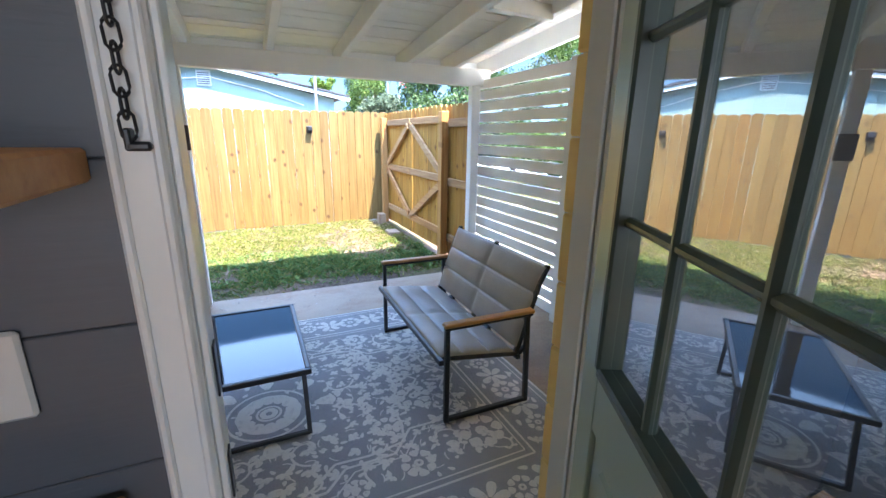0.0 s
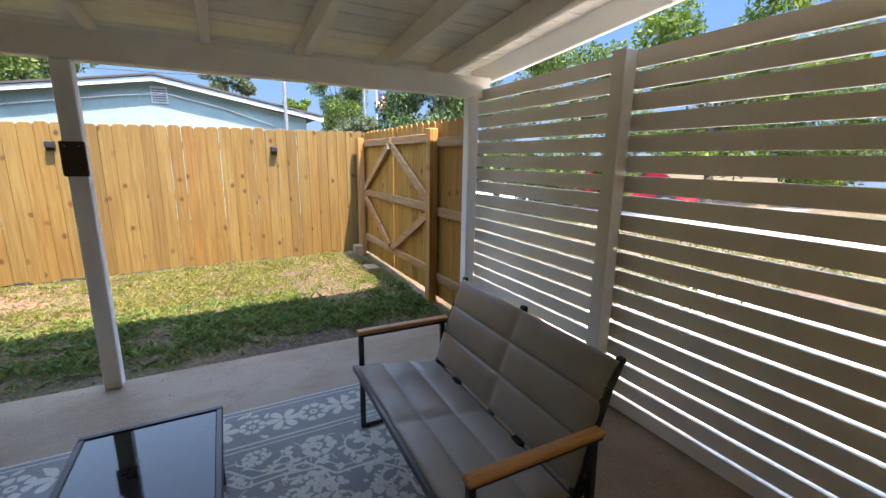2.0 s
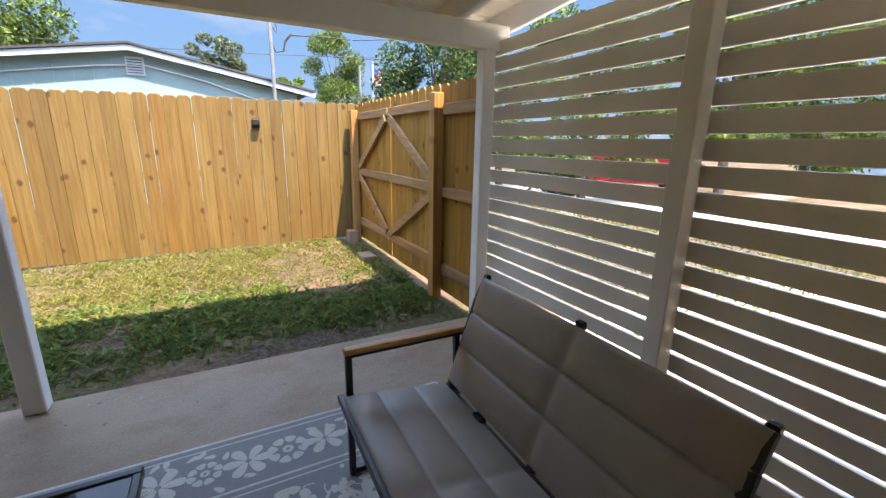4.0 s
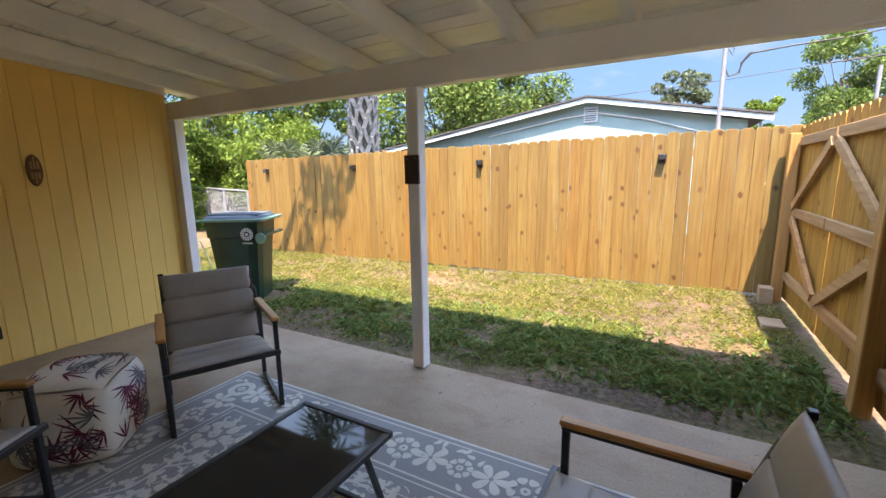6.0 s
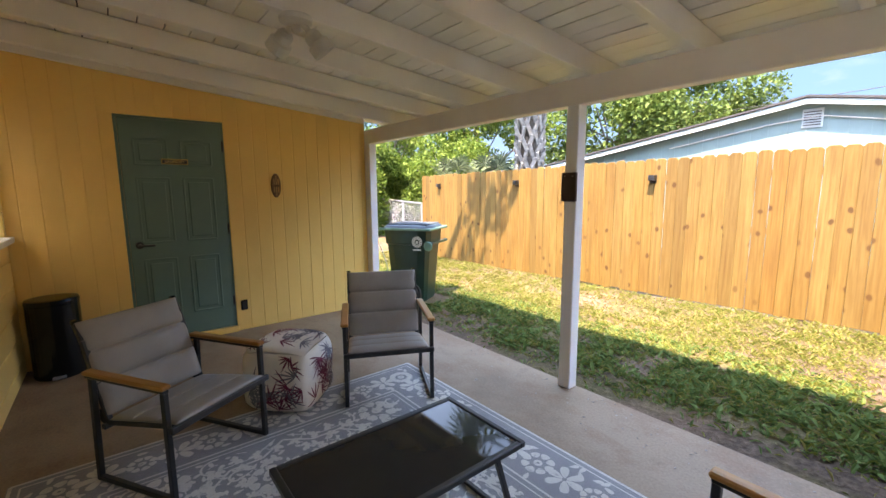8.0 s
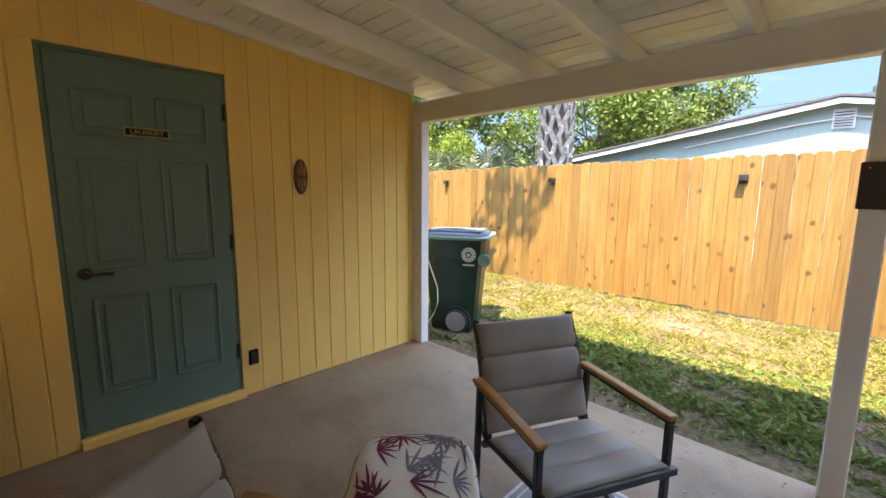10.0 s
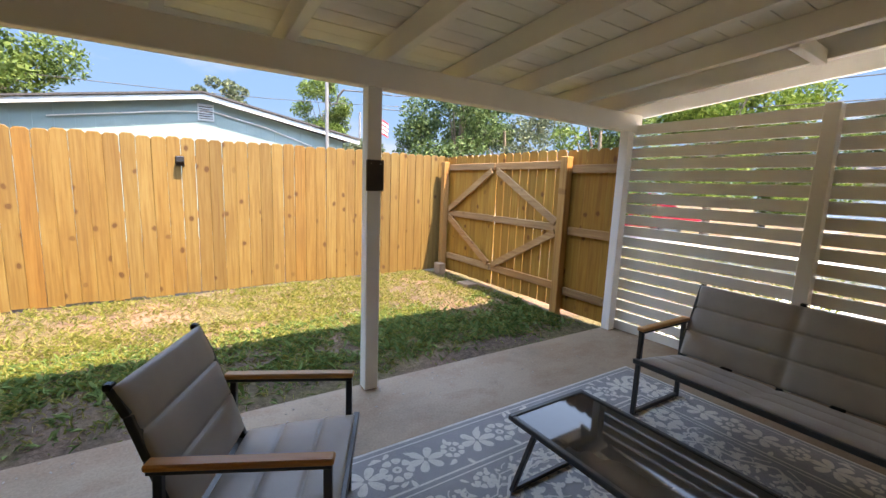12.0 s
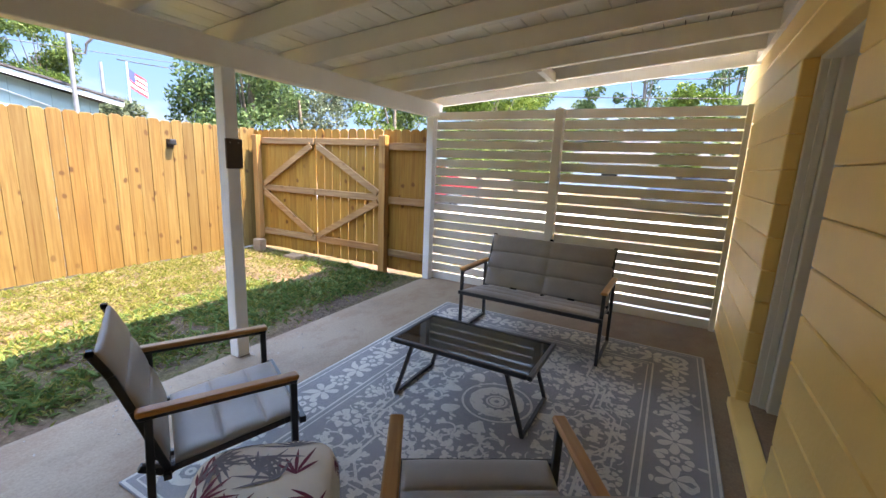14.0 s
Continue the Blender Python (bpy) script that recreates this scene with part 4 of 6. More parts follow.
# ---- laundry door ----
ldoor = group_of("door_1", "closed sage green six-panel door marked laundry", "door", "structure")
part("leaf", cube(LEFT_X - 0.05, LEFT_X - 0.006, LD[0] + 0.005, LD[1] - 0.005, 0.06, LD[2] - 0.004, 0.003), M_DOORPAINT, ldoor)
ym = (LD[0] + LD[1]) / 2
for s in (-1, 1):
    for z0, z1 in ((0.28, 0.82), (0.98, 1.56), (1.68, 1.90)):
        a, b = sorted((ym + s * 0.055, ym + s * 0.30))
        bm = bmesh.new()
        for p, q in (((a, z0), (b, z0)), ((a, z1), (b, z1)), ((a, z0), (a, z1)), ((b, z0), (b, z1))):
            bar(bm, (LEFT_X - 0.004, p[0], p[1]), (LEFT_X - 0.004, q[0], q[1]), 0.016, 0.012, (1, 0, 0), 0.003)
        part("moulding", bm, M_DOORPAINT, ldoor)
        part("panel", cube(LEFT_X - 0.008, LEFT_X + 0.001, a + 0.035, b - 0.035, z0 + 0.035, z1 - 0.035, 0.006), M_DOORPAINT, ldoor)
for y0, y1, z0, z1 in ((LD[0] - 0.02, LD[0] + 0.003, 0.03, LD[2] + 0.02), (LD[1] - 0.003, LD[1] + 0.02, 0.03, LD[2] + 0.02), (LD[0] + 0.003, LD[1] - 0.003, LD[2], LD[2] + 0.018)):
    part("jamb", cube(LEFT_X - 0.06, LEFT_X - 0.012, y0, y1, z0, z1), M_DOORPAINT, ldoor)
part("threshold", cube(LEFT_X - 0.08, LEFT_X + 0.03, LD[0] - 0.02, LD[1] + 0.03, 0.0, 0.055, 0.005), M_YELLOW, ldoor)
hd = part("door_handle", lathe(bmesh.new(), [(0.032, 0), (0.032, 0.008), (0.014, 0.012), (0.012, 0.05)], 16), M_BLACK, ldoor)
hd.matrix_basis = pose(LEFT_X - 0.004, LD[0] + 0.075, 0.96, 0, 90, 0)
bm = bmesh.new()
bar(bm, (LEFT_X + 0.045, LD[0] + 0.07, 0.96), (LEFT_X + 0.045, LD[0] + 0.19, 0.955), 0.016, 0.018, bevel=0.004)
part("lever", bm, M_BLACK, ldoor)
for z in (0.28, 1.02, 1.82):
    part("hinge", cube(LEFT_X - 0.008, LEFT_X + 0.008, LD[1] - 0.004, LD[1] + 0.012, z, z + 0.1, 0.003), M_BLACK, ldoor)
sign = group_of("door_sign", "small black and gold sign reading laundry", "sign")
bm = cube(LEFT_X + 0.0, LEFT_X + 0.006, ym - 0.105, ym + 0.105, 1.685, 1.735, 0.002)
part("border", bm, M_GOLD, sign)
part("plate", cube(LEFT_X + 0.0, LEFT_X + 0.008, ym - 0.098, ym + 0.098, 1.692, 1.728, 0.002), M_BLACKPLASTIC, sign)
txt = bpy.data.curves.new("lettering", 'FONT')
txt.body, txt.size, txt.extrude, txt.align_x, txt.align_y = "LAUNDRY", 0.034, 0.001, 'CENTER', 'CENTER'
txt.materials.append(M_GOLD)
to = new("lettering", txt)
to.parent = sign
to.matrix_basis = pose(LEFT_X + 0.0095, ym, 1.71, 90, 0, 90)

# ---- fittings on the yellow wall ----
board = group_of("surfboard_decoration", "small carved wooden surfboard hung on the yellow wall", "wall decoration", at=pose(LEFT_X + 0.008, 3.485, 1.495))
bm = bmesh.new()
lo, hi = [], []
for k in range(28):
    a = 2 * math.pi * k / 28
    y, z = 0.052 * math.sin(a), 0.125 * math.cos(a)
    lo.append(bm.verts.new((-0.006, y, z)))
    hi.append(bm.verts.new((0.008, y * 0.92, z * 0.96)))
bm.faces.new(lo)
bm.faces.new(hi[::-1])
for k in range(28):
    bm.faces.new((lo[k], hi[k], hi[(k + 1) % 28], lo[(k + 1) % 28]))
M_CARVE = lumber("carved_brown_wood", (0.26, 0.14, 0.06), (0.19, 0.095, 0.04), (0.10, 0.05, 0.02), 0.0, 2)
M_CARVEL = lumber("carved_pale_wood", (0.48, 0.31, 0.15), (0.42, 0.26, 0.12), (0.30, 0.17, 0.07), 0.0, 2)
part("body", bm, M_CARVE, board)
part("stringer", cube(0.008, 0.011, -0.004, 0.004, -0.105, 0.105, 0.001), M_CARVEL, board)
for s in (-1, 1):
    part("inlay", cube(0.008, 0.0105, s * 0.021 - 0.008, s * 0.021 + 0.008, -0.07, 0.07, 0.001), M_CARVEL, board)
part("band", cube(0.0085, 0.012, -0.04, 0.04, -0.014, 0.01, 0.001), M_CARVE, board)
outlet = group_of("wall_outlet", "black outdoor outlet on the yellow wall", "outlet", at=pose(LEFT_X, 3.09, 0.265))
part("plate", cube(0, 0.012, -0.032, 0.032, -0.052, 0.052, 0.003), M_BLACKPLASTIC, outlet)
part("cover", cube(0.012, 0.022, -0.022, 0.022, -0.04, 0.04, 0.004), M_BLACK, outlet)

# lamp plate on the post
plate = group_of("post_light", "flat dark bronze plate light on the white post", "wall light")
part("plate", cube(-0.012, 0.104, BEAM_Y - 0.022, BEAM_Y - 0.001, 1.35, 1.545, 0.004), M_BRONZE, plate)
for s in (0.015, 0.077):
    part("screw", lathe(bmesh.new(), [(0.004, 0), (0.003, 0.003)], 8), M_STEEL, plate).matrix_basis = pose(s, BEAM_Y - 0.022, 1.52, 90, 0, 0)

# solar lights on the fence
fl = group_of("fence_light", "small dark downlight on the cedar fence", "wall light", group="fence lights", at=pose(-3.375, FENCE_Y - 0.008, 1.55))
part("backplate", cube(-0.045, 0.045, -0.012, 0.0, -0.055, 0.055, 0.002), M_BRONZE, fl)
part("housing", cube(-0.04, 0.04, -0.085, -0.012, -0.02, 0.05, 0.006), M_BLACK, fl)
part("panel", cube(-0.034, 0.034, -0.078, -0.018, 0.05, 0.054, 0.001), M_BLACKPLASTIC, fl)
for x in (-0.94, 1.46):
    copy_thing(fl, pose(x, FENCE_Y - 0.008, 1.565))
copy_thing(fl, pose(-5.65, FENCE_Y - 0.008, 1.53))

# twin spotlight under the ceiling
lx, ly = -0.455, 2.90
spot = group_of("ceiling_spotlight", "white double-headed floodlight on a rafter, unlit", "spotlight", at=pose(lx, ly, rafter_z(ly)) @ Matrix.Diagonal((1.25, 1.25, 1.25, 1)))
part("mount", lathe(bmesh.new(), [(0.064, 0.0), (0.066, -0.008), (0.064, -0.022), (0.034, -0.032), (0.0, -0.033)], 24), M_WHITEPL, spot)
for rz, tilt in ((200, 128), (75, 140)):
    bm = bmesh.new()
    tube(bm, [(0, 0, 0), (0.0, 0, 0.035)], 0.013, 10)
    arm = part("lamp_arm", bm, M_WHITEPL, spot)
    arm.matrix_basis = pose(0.03 * math.cos(radians(rz)), 0.03 * math.sin(radians(rz)), -0.028, 0, tilt, rz)
    head = part("lamp_head", lathe(bmesh.new(), [(0.0, 0.03), (0.024, 0.031), (0.034, 0.045), (0.036, 0.075), (0.047, 0.082), (0.050, 0.125), (0.046, 0.128), (0.043, 0.105), (0.0, 0.10)], 20), M_WHITEPL, spot)
    head.matrix_basis = arm.matrix_basis
part("sensor", cube(-0.016, 0.016, -0.016, 0.016, -0.06, -0.03, 0.006), M_WHITEPL, spot)

# ceiling block beside the edge rafters
bm = bmesh.new()
bar(bm, (2.0, 3.12, rafter_z(3.12) + 0.03), (2.47, 3.12, rafter_z(3.12) + 0.02), 0.06, 0.09, bevel=0.004)
single("brace", bm, M_BEAM, "short white block between two rafters", "brace", "structure")

# ---- wheeled bin ----
wb = group_of("wheelie_bin", "dark green wheeled waste bin on the lawn edge", "waste bin", at=pose(-3.10, 5.42, -0.10, 0, 0, 30))
bm = bmesh.new()
rings = []
for z, w, d in ((0.0, 0.21, 0.24), (0.03, 0.225, 0.255), (0.60, 0.26, 0.30), (0.80, 0.275, 0.32), (0.81, 0.295, 0.335), (0.95, 0.30, 0.345), (1.0, 0.31, 0.355)):
    ring = []
    for k in range(24):
        a = 2 * math.pi * k / 24
        cx, cy = math.cos(a), math.sin(a)
        q = (abs(cx) ** 6 + abs(cy) ** 6) ** (-1 / 6)
        ring.append(bm.verts.new((cx * q * d, cy * q * w, z)))
    rings.append(ring)
for a, b in zip(rings, rings[1:]):
    for k in range(24):
        bm.faces.new((a[k], a[(k + 1) % 24], b[(k + 1) % 24], b[k]))
bm.faces.new(rings[0][::-1])
bm.faces.new(rings[-1])
part("body", bm, M_GREENBIN, wb)
bm = bmesh.new()
rings = []
for z, w, d in ((1.0, 0.325, 0.37), (1.025, 0.33, 0.375), (1.06, 0.29, 0.34), (1.075, 0.2, 0.25)):
    rings.append([bm.verts.new((math.cos(a) * (abs(math.cos(a)) ** 6 + abs(math.sin(a)) ** 6) ** (-1 / 6) * d, math.sin(a) * (abs(math.cos(a)) ** 6 + abs(math.sin(a)) ** 6) ** (-1 / 6) * w, z)) for a in [2 * math.pi * k / 24 for k in range(24)]])
for a, b in zip(rings, rings[1:]):
    for k in range(24):
        bm.faces.new((a[k], a[(k + 1) % 24], b[(k + 1) % 24], b[k]))
bm.faces.new(rings[0][::-1])
bm.faces.new(rings[-1])
part("lid", bm, M_LID, wb)
for y in (-0.2, -0.1, 0.0, 0.1, 0.2):
    part("lid_rib", cube(-0.30, 0.30, y - 0.022, y + 0.022, 1.062, 1.086, 0.008), M_LID, wb)
bm = bmesh.new()
for x0, x1, y0, y1 in ((-0.378, 0.385, -0.338, -0.322), (-0.378, 0.385, 0.322, 0.338), (0.30, 0.392, -0.322, 0.322)):
    box(bm, x0, x1, y0, y1, 1.0, 1.034, 0.006)
part("lid_rim", bm, M_RIM, wb, "pale green lid rim")
bm = bmesh.new()
tube(bm, [(0.355, -0.27, 0.83), (0.39, -0.27, 0.83), (0.39, 0.27, 0.83), (0.355, 0.27, 0.83)], 0.02, 8)
part("handle", bm, M_GREENBIN, wb)
tab = part("handle_tab", lathe(bmesh.new(), [(0.0, -0.012), (0.06, -0.012), (0.066, 0.0), (0.06, 0.012), (0.0, 0.012)], 20), M_RIM, wb, "pale green handle end")
tab.matrix_basis = pose(0.352, -0.305, 0.80, 90, 0, 0)
bm = bmesh.new()
arch = [(0.15 * math.cos(math.pi * k / 10), 0.15 * math.sin(math.pi * k / 10)) for k in range(11)] + [(-0.15, -0.12), (0.15, -0.12)]
lo = [bm.verts.new((0.06 + a, -0.263, 0.13 + b)) for a, b in arch]
hi = [bm.verts.new((0.06 + a, -0.22, 0.13 + b)) for a, b in arch]
bm.faces.new(lo)
bm.faces.new(hi[::-1])
for k in range(13):
    bm.faces.new((lo[k], hi[k], hi[(k + 1) % 13], lo[(k + 1) % 13]))
part("wheel_arch", bm, M_RUBBER, wb)
for s in (-1, 1):
    wheel = part("wheel", lathe(bmesh.new(), [(0.11, -0.03), (0.125, -0.02), (0.125, 0.02), (0.11, 0.03)], 24), M_RUBBER, wb)
    wheel.matrix_basis = pose(0.06, s * 0.27, 0.125, 90, 0, 0)
    part("hub", lathe(bmesh.new(), [(0.0, -0.04), (0.028, -0.038), (0.03, -0.03), (0.03, 0.03), (0.028, 0.038), (0.0, 0.04)], 14), M_HUBGREY, wheel)
    for k in range(6):
        a = math.pi * k / 3
        bm = bmesh.new()
        bar(bm, (0.025 * math.cos(a), 0.025 * math.sin(a), 0.0), (0.098 * math.cos(a), 0.098 * math.sin(a), 0.0), 0.02, 0.068, up=(0, 0, 1))
        part("spoke", bm, M_HUBGREY, wheel)
    part("rim", lathe(bmesh.new(), [(0.092, -0.035), (0.107, -0.035), (0.107, 0.035), (0.092, 0.035)], 24), M_HUBGREY, wheel)
badge = part("badge", lathe(bmesh.new(), [(0.075, 0), (0.075, 0.003)], 24), M_WHITEPL, wb)
badge.matrix_basis = pose(0.19, -0.30, 0.85, 90, 0, 0)
bc = part("badge_centre", lathe(bmesh.new(), [(0.034, 0), (0.034, 0.0055)], 18), M_GREENBIN, badge)
part("badge_bar", cube(-0.06, 0.06, -0.115, -0.098, 0.0, 0.004, 0.001), M_WHITEPL, badge)
for k in range(12):
    bm = bmesh.new()
    a = math.pi * k / 6
    bar(bm, (0.045 * math.cos(a), 0.045 * math.sin(a), 0.003), (0.072 * math.cos(a), 0.072 * math.sin(a), 0.003), 0.006, 0.005)
    part("badge_ray", bm, M_GREENBIN, badge)
bs = part("badge_mark", cube(-0.02, 0.02, -0.02, 0.015, 0.003, 0.007, 0.004), M_WHITEPL, badge)

# cable hanging by the corner board
bm = bmesh.new()
tube(bm, [(-2.80, 4.70, 0.75), (-2.78, 4.74, 0.62), (-2.74, 4.76, 0.5), (-2.72, 4.75, 0.36), (-2.75, 4.72, 0.24), (-2.80, 4.70, 0.16)], 0.006, 6)
tube(bm, [(-2.80, 4.70, 0.16), (-2.80, 4.66, 0.14)], 0.006, 6)
single("cable", bm, M_WHITEPL, "loose white cable hanging by the wall corner", "cable")

# litter of small leaves and grit on the slab's edge
bm = bmesh.new()
rnd = random.Random(8)
for k in range(150):
    x, y = rnd.uniform(-2.7, 2.6), SLAB_Y - abs(rnd.gauss(0, 0.28)) - 0.02
    if y < 3.95 and x > -1.1:
        continue
    a, r = rnd.uniform(0, 6.28), rnd.uniform(0.004, 0.011)
    d, e = Vector((math.cos(a), math.sin(a), 0.1)) * r, Vector((-math.sin(a), math.cos(a), 0.2)) * r * 0.5
    p = Vector((x, y, 0.004))
    lo = [bm.verts.new(p + q) for q in (-d, e, d, -e)]
    hi = [bm.verts.new(p + q + Vector((0, 0, 0.002))) for q in (-d, e, d, -e)]
    bm.faces.new(lo[::-1])
    bm.faces.new(hi)
    for i in range(4):
        bm.faces.new((lo[i], lo[(i + 1) % 4], hi[(i + 1) % 4], hi[i]))
single("leaf_litter", bm, M_PALMBARK, "scattered dry leaf bits on the concrete edge", "litter", "stuff")
# ---- entry door and room inside ----
entry = group_of("door_2", "open mint green glazed entry door with nine panes", "door", "structure")
FL = 0.06
FR0, FR1 = 1.24, 1.37
for x0, x1 in ((DOOR_X0, DOOR_X0 + 0.064), (DOOR_X1 - 0.034, DOOR_X1)):
    part("jamb", cube(x0, x1, FR0 - 0.0, FR1, FL, DOOR_TOP, 0.004), M_TRIM, entry)
part("jamb", cube(DOOR_X1 - 0.092, DOOR_X1 - 0.034, FR0, 1.295, FL, DOOR_TOP - 0.05, 0.004), M_TRIM, entry)
part("jamb", cube(DOOR_X0 + 0.064, DOOR_X1 - 0.034, FR0, FR1, DOOR_TOP - 0.05, DOOR_TOP, 0.004), M_TRIM, entry)
part("stop", cube(DOOR_X0 + 0.064, DOOR_X0 + 0.071, 1.30, 1.345, FL, DOOR_TOP - 0.05, 0.003), M_MINT, entry)
part("stop", cube(DOOR_X1 - 0.05, DOOR_X1 - 0.034, 1.297, 1.335, FL, DOOR_TOP - 0.05, 0.003), M_TRIM, entry)
part("threshold", cube(DOOR_X0 - 0.03, DOOR_X1 + 0.03, 1.375, HOUSE_Y + 0.035, 0.0, FL, 0.008), M_BLOCK, entry, "yellow painted door step")
part("sill", cube(DOOR_X0, DOOR_X1, 1.20, 1.373, 0.0, FL + 0.004, 0.006), M_CONCRETE, entry)
for x0, x1, y0 in ((DOOR_X0 + 0.024, DOOR_X0 + 0.084, 1.148), (DOOR_X1 - 0.088, DOOR_X1 + 0.03, 1.205)):
    part("casing", cube(x0, x1, y0, 1.238, FL, DOOR_TOP + 0.05, 0.006), M_TRIM, entry)
part("casing", cube(DOOR_X0 + 0.084, DOOR_X1 - 0.088, 1.205, 1.238, DOOR_TOP - 0.03, DOOR_TOP + 0.05, 0.006), M_TRIM, entry)
for z in (0.98, 1.16):
    part("strike_plate", cube(DOOR_X0 + 0.094, DOOR_X0 + 0.097, 1.185, 1.212, z - 0.04, z + 0.04, 0.001), M_BLACK, entry)
for x0, x1 in ((DOOR_X0 + 0.027, DOOR_X0 + 0.038), (DOOR_X0 + 0.070, DOOR_X0 + 0.081)):
    part("casing_bead", cube(x0, x1, 1.141, 1.149, FL, DOOR_TOP + 0.04, 0.003), M_TRIM, entry)
part("jamb_bead", cube(DOOR_X0 + 0.084, DOOR_X0 + 0.094, 1.165, 1.236, FL, DOOR_TOP - 0.06, 0.002), M_TRIM, entry)
# leaf, built closed from the hinge along -x, then swung inward
leaf = new("leaf")
leaf.parent = entry
leaf.matrix_basis = pose(1.145, 1.16, 0, 0, 0, 62.6)
leaf["label"] = "mint green door leaf with glazing bars"
W, G0, G1, H0, H1, ST = 0.706, 1.06, 1.93, FL + 0.01, 2.04, 0.088
T0, T1 = -0.022, 0.022


def leaf_part(name, x0, x1, z0, z1, t=0.0, material=M_MINT, bevel=0.003):
    return part(name, cube(-x1, -x0, T0 + t, T1 - t, z0, z1, bevel), material, leaf)


leaf_part("stile", 0, ST, H0, H1)
leaf_part("stile", W - ST, W, H0, H1)
leaf_part("rail", ST, W - ST, G1, H1)
leaf_part("rail", ST, W - ST, G0 - 0.13, G0)
leaf_part("rail", ST, W - ST, H0, H0 + 0.2)
leaf_part("panel", ST, W - ST, H0 + 0.2, G0 - 0.13, 0.010)
leaf_part("panel", ST + 0.05, W - ST - 0.05, H0 + 0.25, G0 - 0.18, 0.003, bevel=0.007)
gw, gh = (W - 2 * ST) / 3, (G1 - G0) / 3
for k in (1, 2):
    leaf_part("glazing_bar", ST + k * gw - 0.009, ST + k * gw + 0.009, G0, G1, 0.008, M_BARSHADE, 0.006)
    leaf_part("glazing_bar", ST, W - ST, G0 + k * gh - 0.009, G0 + k * gh + 0.009, 0.010, M_BARSHADE, 0.006)
for i in range(3):
    for j in range(3):
        pane = leaf_part("pane", ST + i * gw + 0.005, ST + (i + 1) * gw - 0.005, G0 + j * gh + 0.005, G0 + (j + 1) * gh - 0.005, 0.019, M_COATED, 0)
        pane.visible_shadow = False
for a, b, c, d in ((ST - 0.012, ST + 0.008, G0, G1), (W - ST - 0.008, W - ST + 0.012, G0, G1), (ST, W - ST, G0 - 0.012, G0 + 0.008), (ST, W - ST, G1 - 0.008, G1 + 0.012)):
    leaf_part("bead", a, b, c, d, -0.006, M_BARSHADE, 0.005)

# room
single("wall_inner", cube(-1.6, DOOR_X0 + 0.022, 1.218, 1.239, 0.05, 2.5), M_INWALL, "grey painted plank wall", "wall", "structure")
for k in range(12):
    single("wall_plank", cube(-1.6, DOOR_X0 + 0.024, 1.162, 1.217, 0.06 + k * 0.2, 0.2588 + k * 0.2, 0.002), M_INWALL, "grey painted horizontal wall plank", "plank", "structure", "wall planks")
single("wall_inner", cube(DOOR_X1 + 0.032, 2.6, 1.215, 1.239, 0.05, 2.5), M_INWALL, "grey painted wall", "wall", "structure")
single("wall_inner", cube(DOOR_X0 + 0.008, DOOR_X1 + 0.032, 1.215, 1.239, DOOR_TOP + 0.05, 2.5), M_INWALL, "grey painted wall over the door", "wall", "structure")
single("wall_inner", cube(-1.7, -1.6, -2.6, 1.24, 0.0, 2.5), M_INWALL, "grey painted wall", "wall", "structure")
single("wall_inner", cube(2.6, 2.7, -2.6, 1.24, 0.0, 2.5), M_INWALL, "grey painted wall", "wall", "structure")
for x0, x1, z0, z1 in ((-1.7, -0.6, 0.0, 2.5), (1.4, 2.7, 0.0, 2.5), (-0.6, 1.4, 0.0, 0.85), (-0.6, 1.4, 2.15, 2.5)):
    single("wall_inner", cube(x0, x1, -2.7, -2.6, z0, z1), M_INWALL, "grey painted wall around the added window opening", "wall", "structure")
# unseen window, added to give the room's fill lamp an opening
fill_window = group_of("window_2", "plain white unseen window added around the room's fill lamp", "window", "structure")
for x0, x1, z0, z1 in ((-0.6, -0.55, 0.85, 2.15), (1.35, 1.4, 0.85, 2.15), (-0.55, 1.35, 0.85, 0.9), (-0.55, 1.35, 2.1, 2.15), (0.38, 0.42, 0.9, 2.1)):
    part("window_frame", cube(x0, x1, -2.68, -2.62, z0, z1, 0.004), M_TRIM, fill_window)
single("ceiling_inner", cube(-1.7, 2.7, -2.7, 1.24, 2.5, 2.58), M_TRIM, "plain white room ceiling", "ceiling", "structure")
single("floor_inner", cube(-1.7, 2.7, -2.7, 1.20, -0.05, FL), M_SHELF, "plain wooden room floor", "floor", "structure")

shelf = single("wall_shelf", cube(-0.55, 0.357, 0.88, 1.161, 1.434, 1.471, 0.004), M_SHELF, "thick pine wall shelf", "shelf")
switch = group_of("light_switch", "white light switch plate on the grey wall", "light switch")
part("plate", cube(0.148, 0.264, 1.152, 1.162, 1.163, 1.273, 0.004), M_WHITEPL, switch)
part("rocker", cube(0.188, 0.221, 1.147, 1.152, 1.187, 1.25, 0.002), M_WHITEPL, switch)
ctab = group_of("console_table", "brown wooden console table inside by the door", "table")
part("top", cube(-0.5, 0.328, 0.86, 1.15, 0.993, 1.03, 0.004), M_SHELF, ctab)
for x in (-0.46, 0.28):
    for y in (0.89, 1.12):
        part("leg", cube(x - 0.02, x + 0.02, y - 0.02, y + 0.02, FL, 0.993, 0.003), M_SHELF, ctab)
chain = group_of("door_chain", "black iron chain hanging on the door casing", "chain")
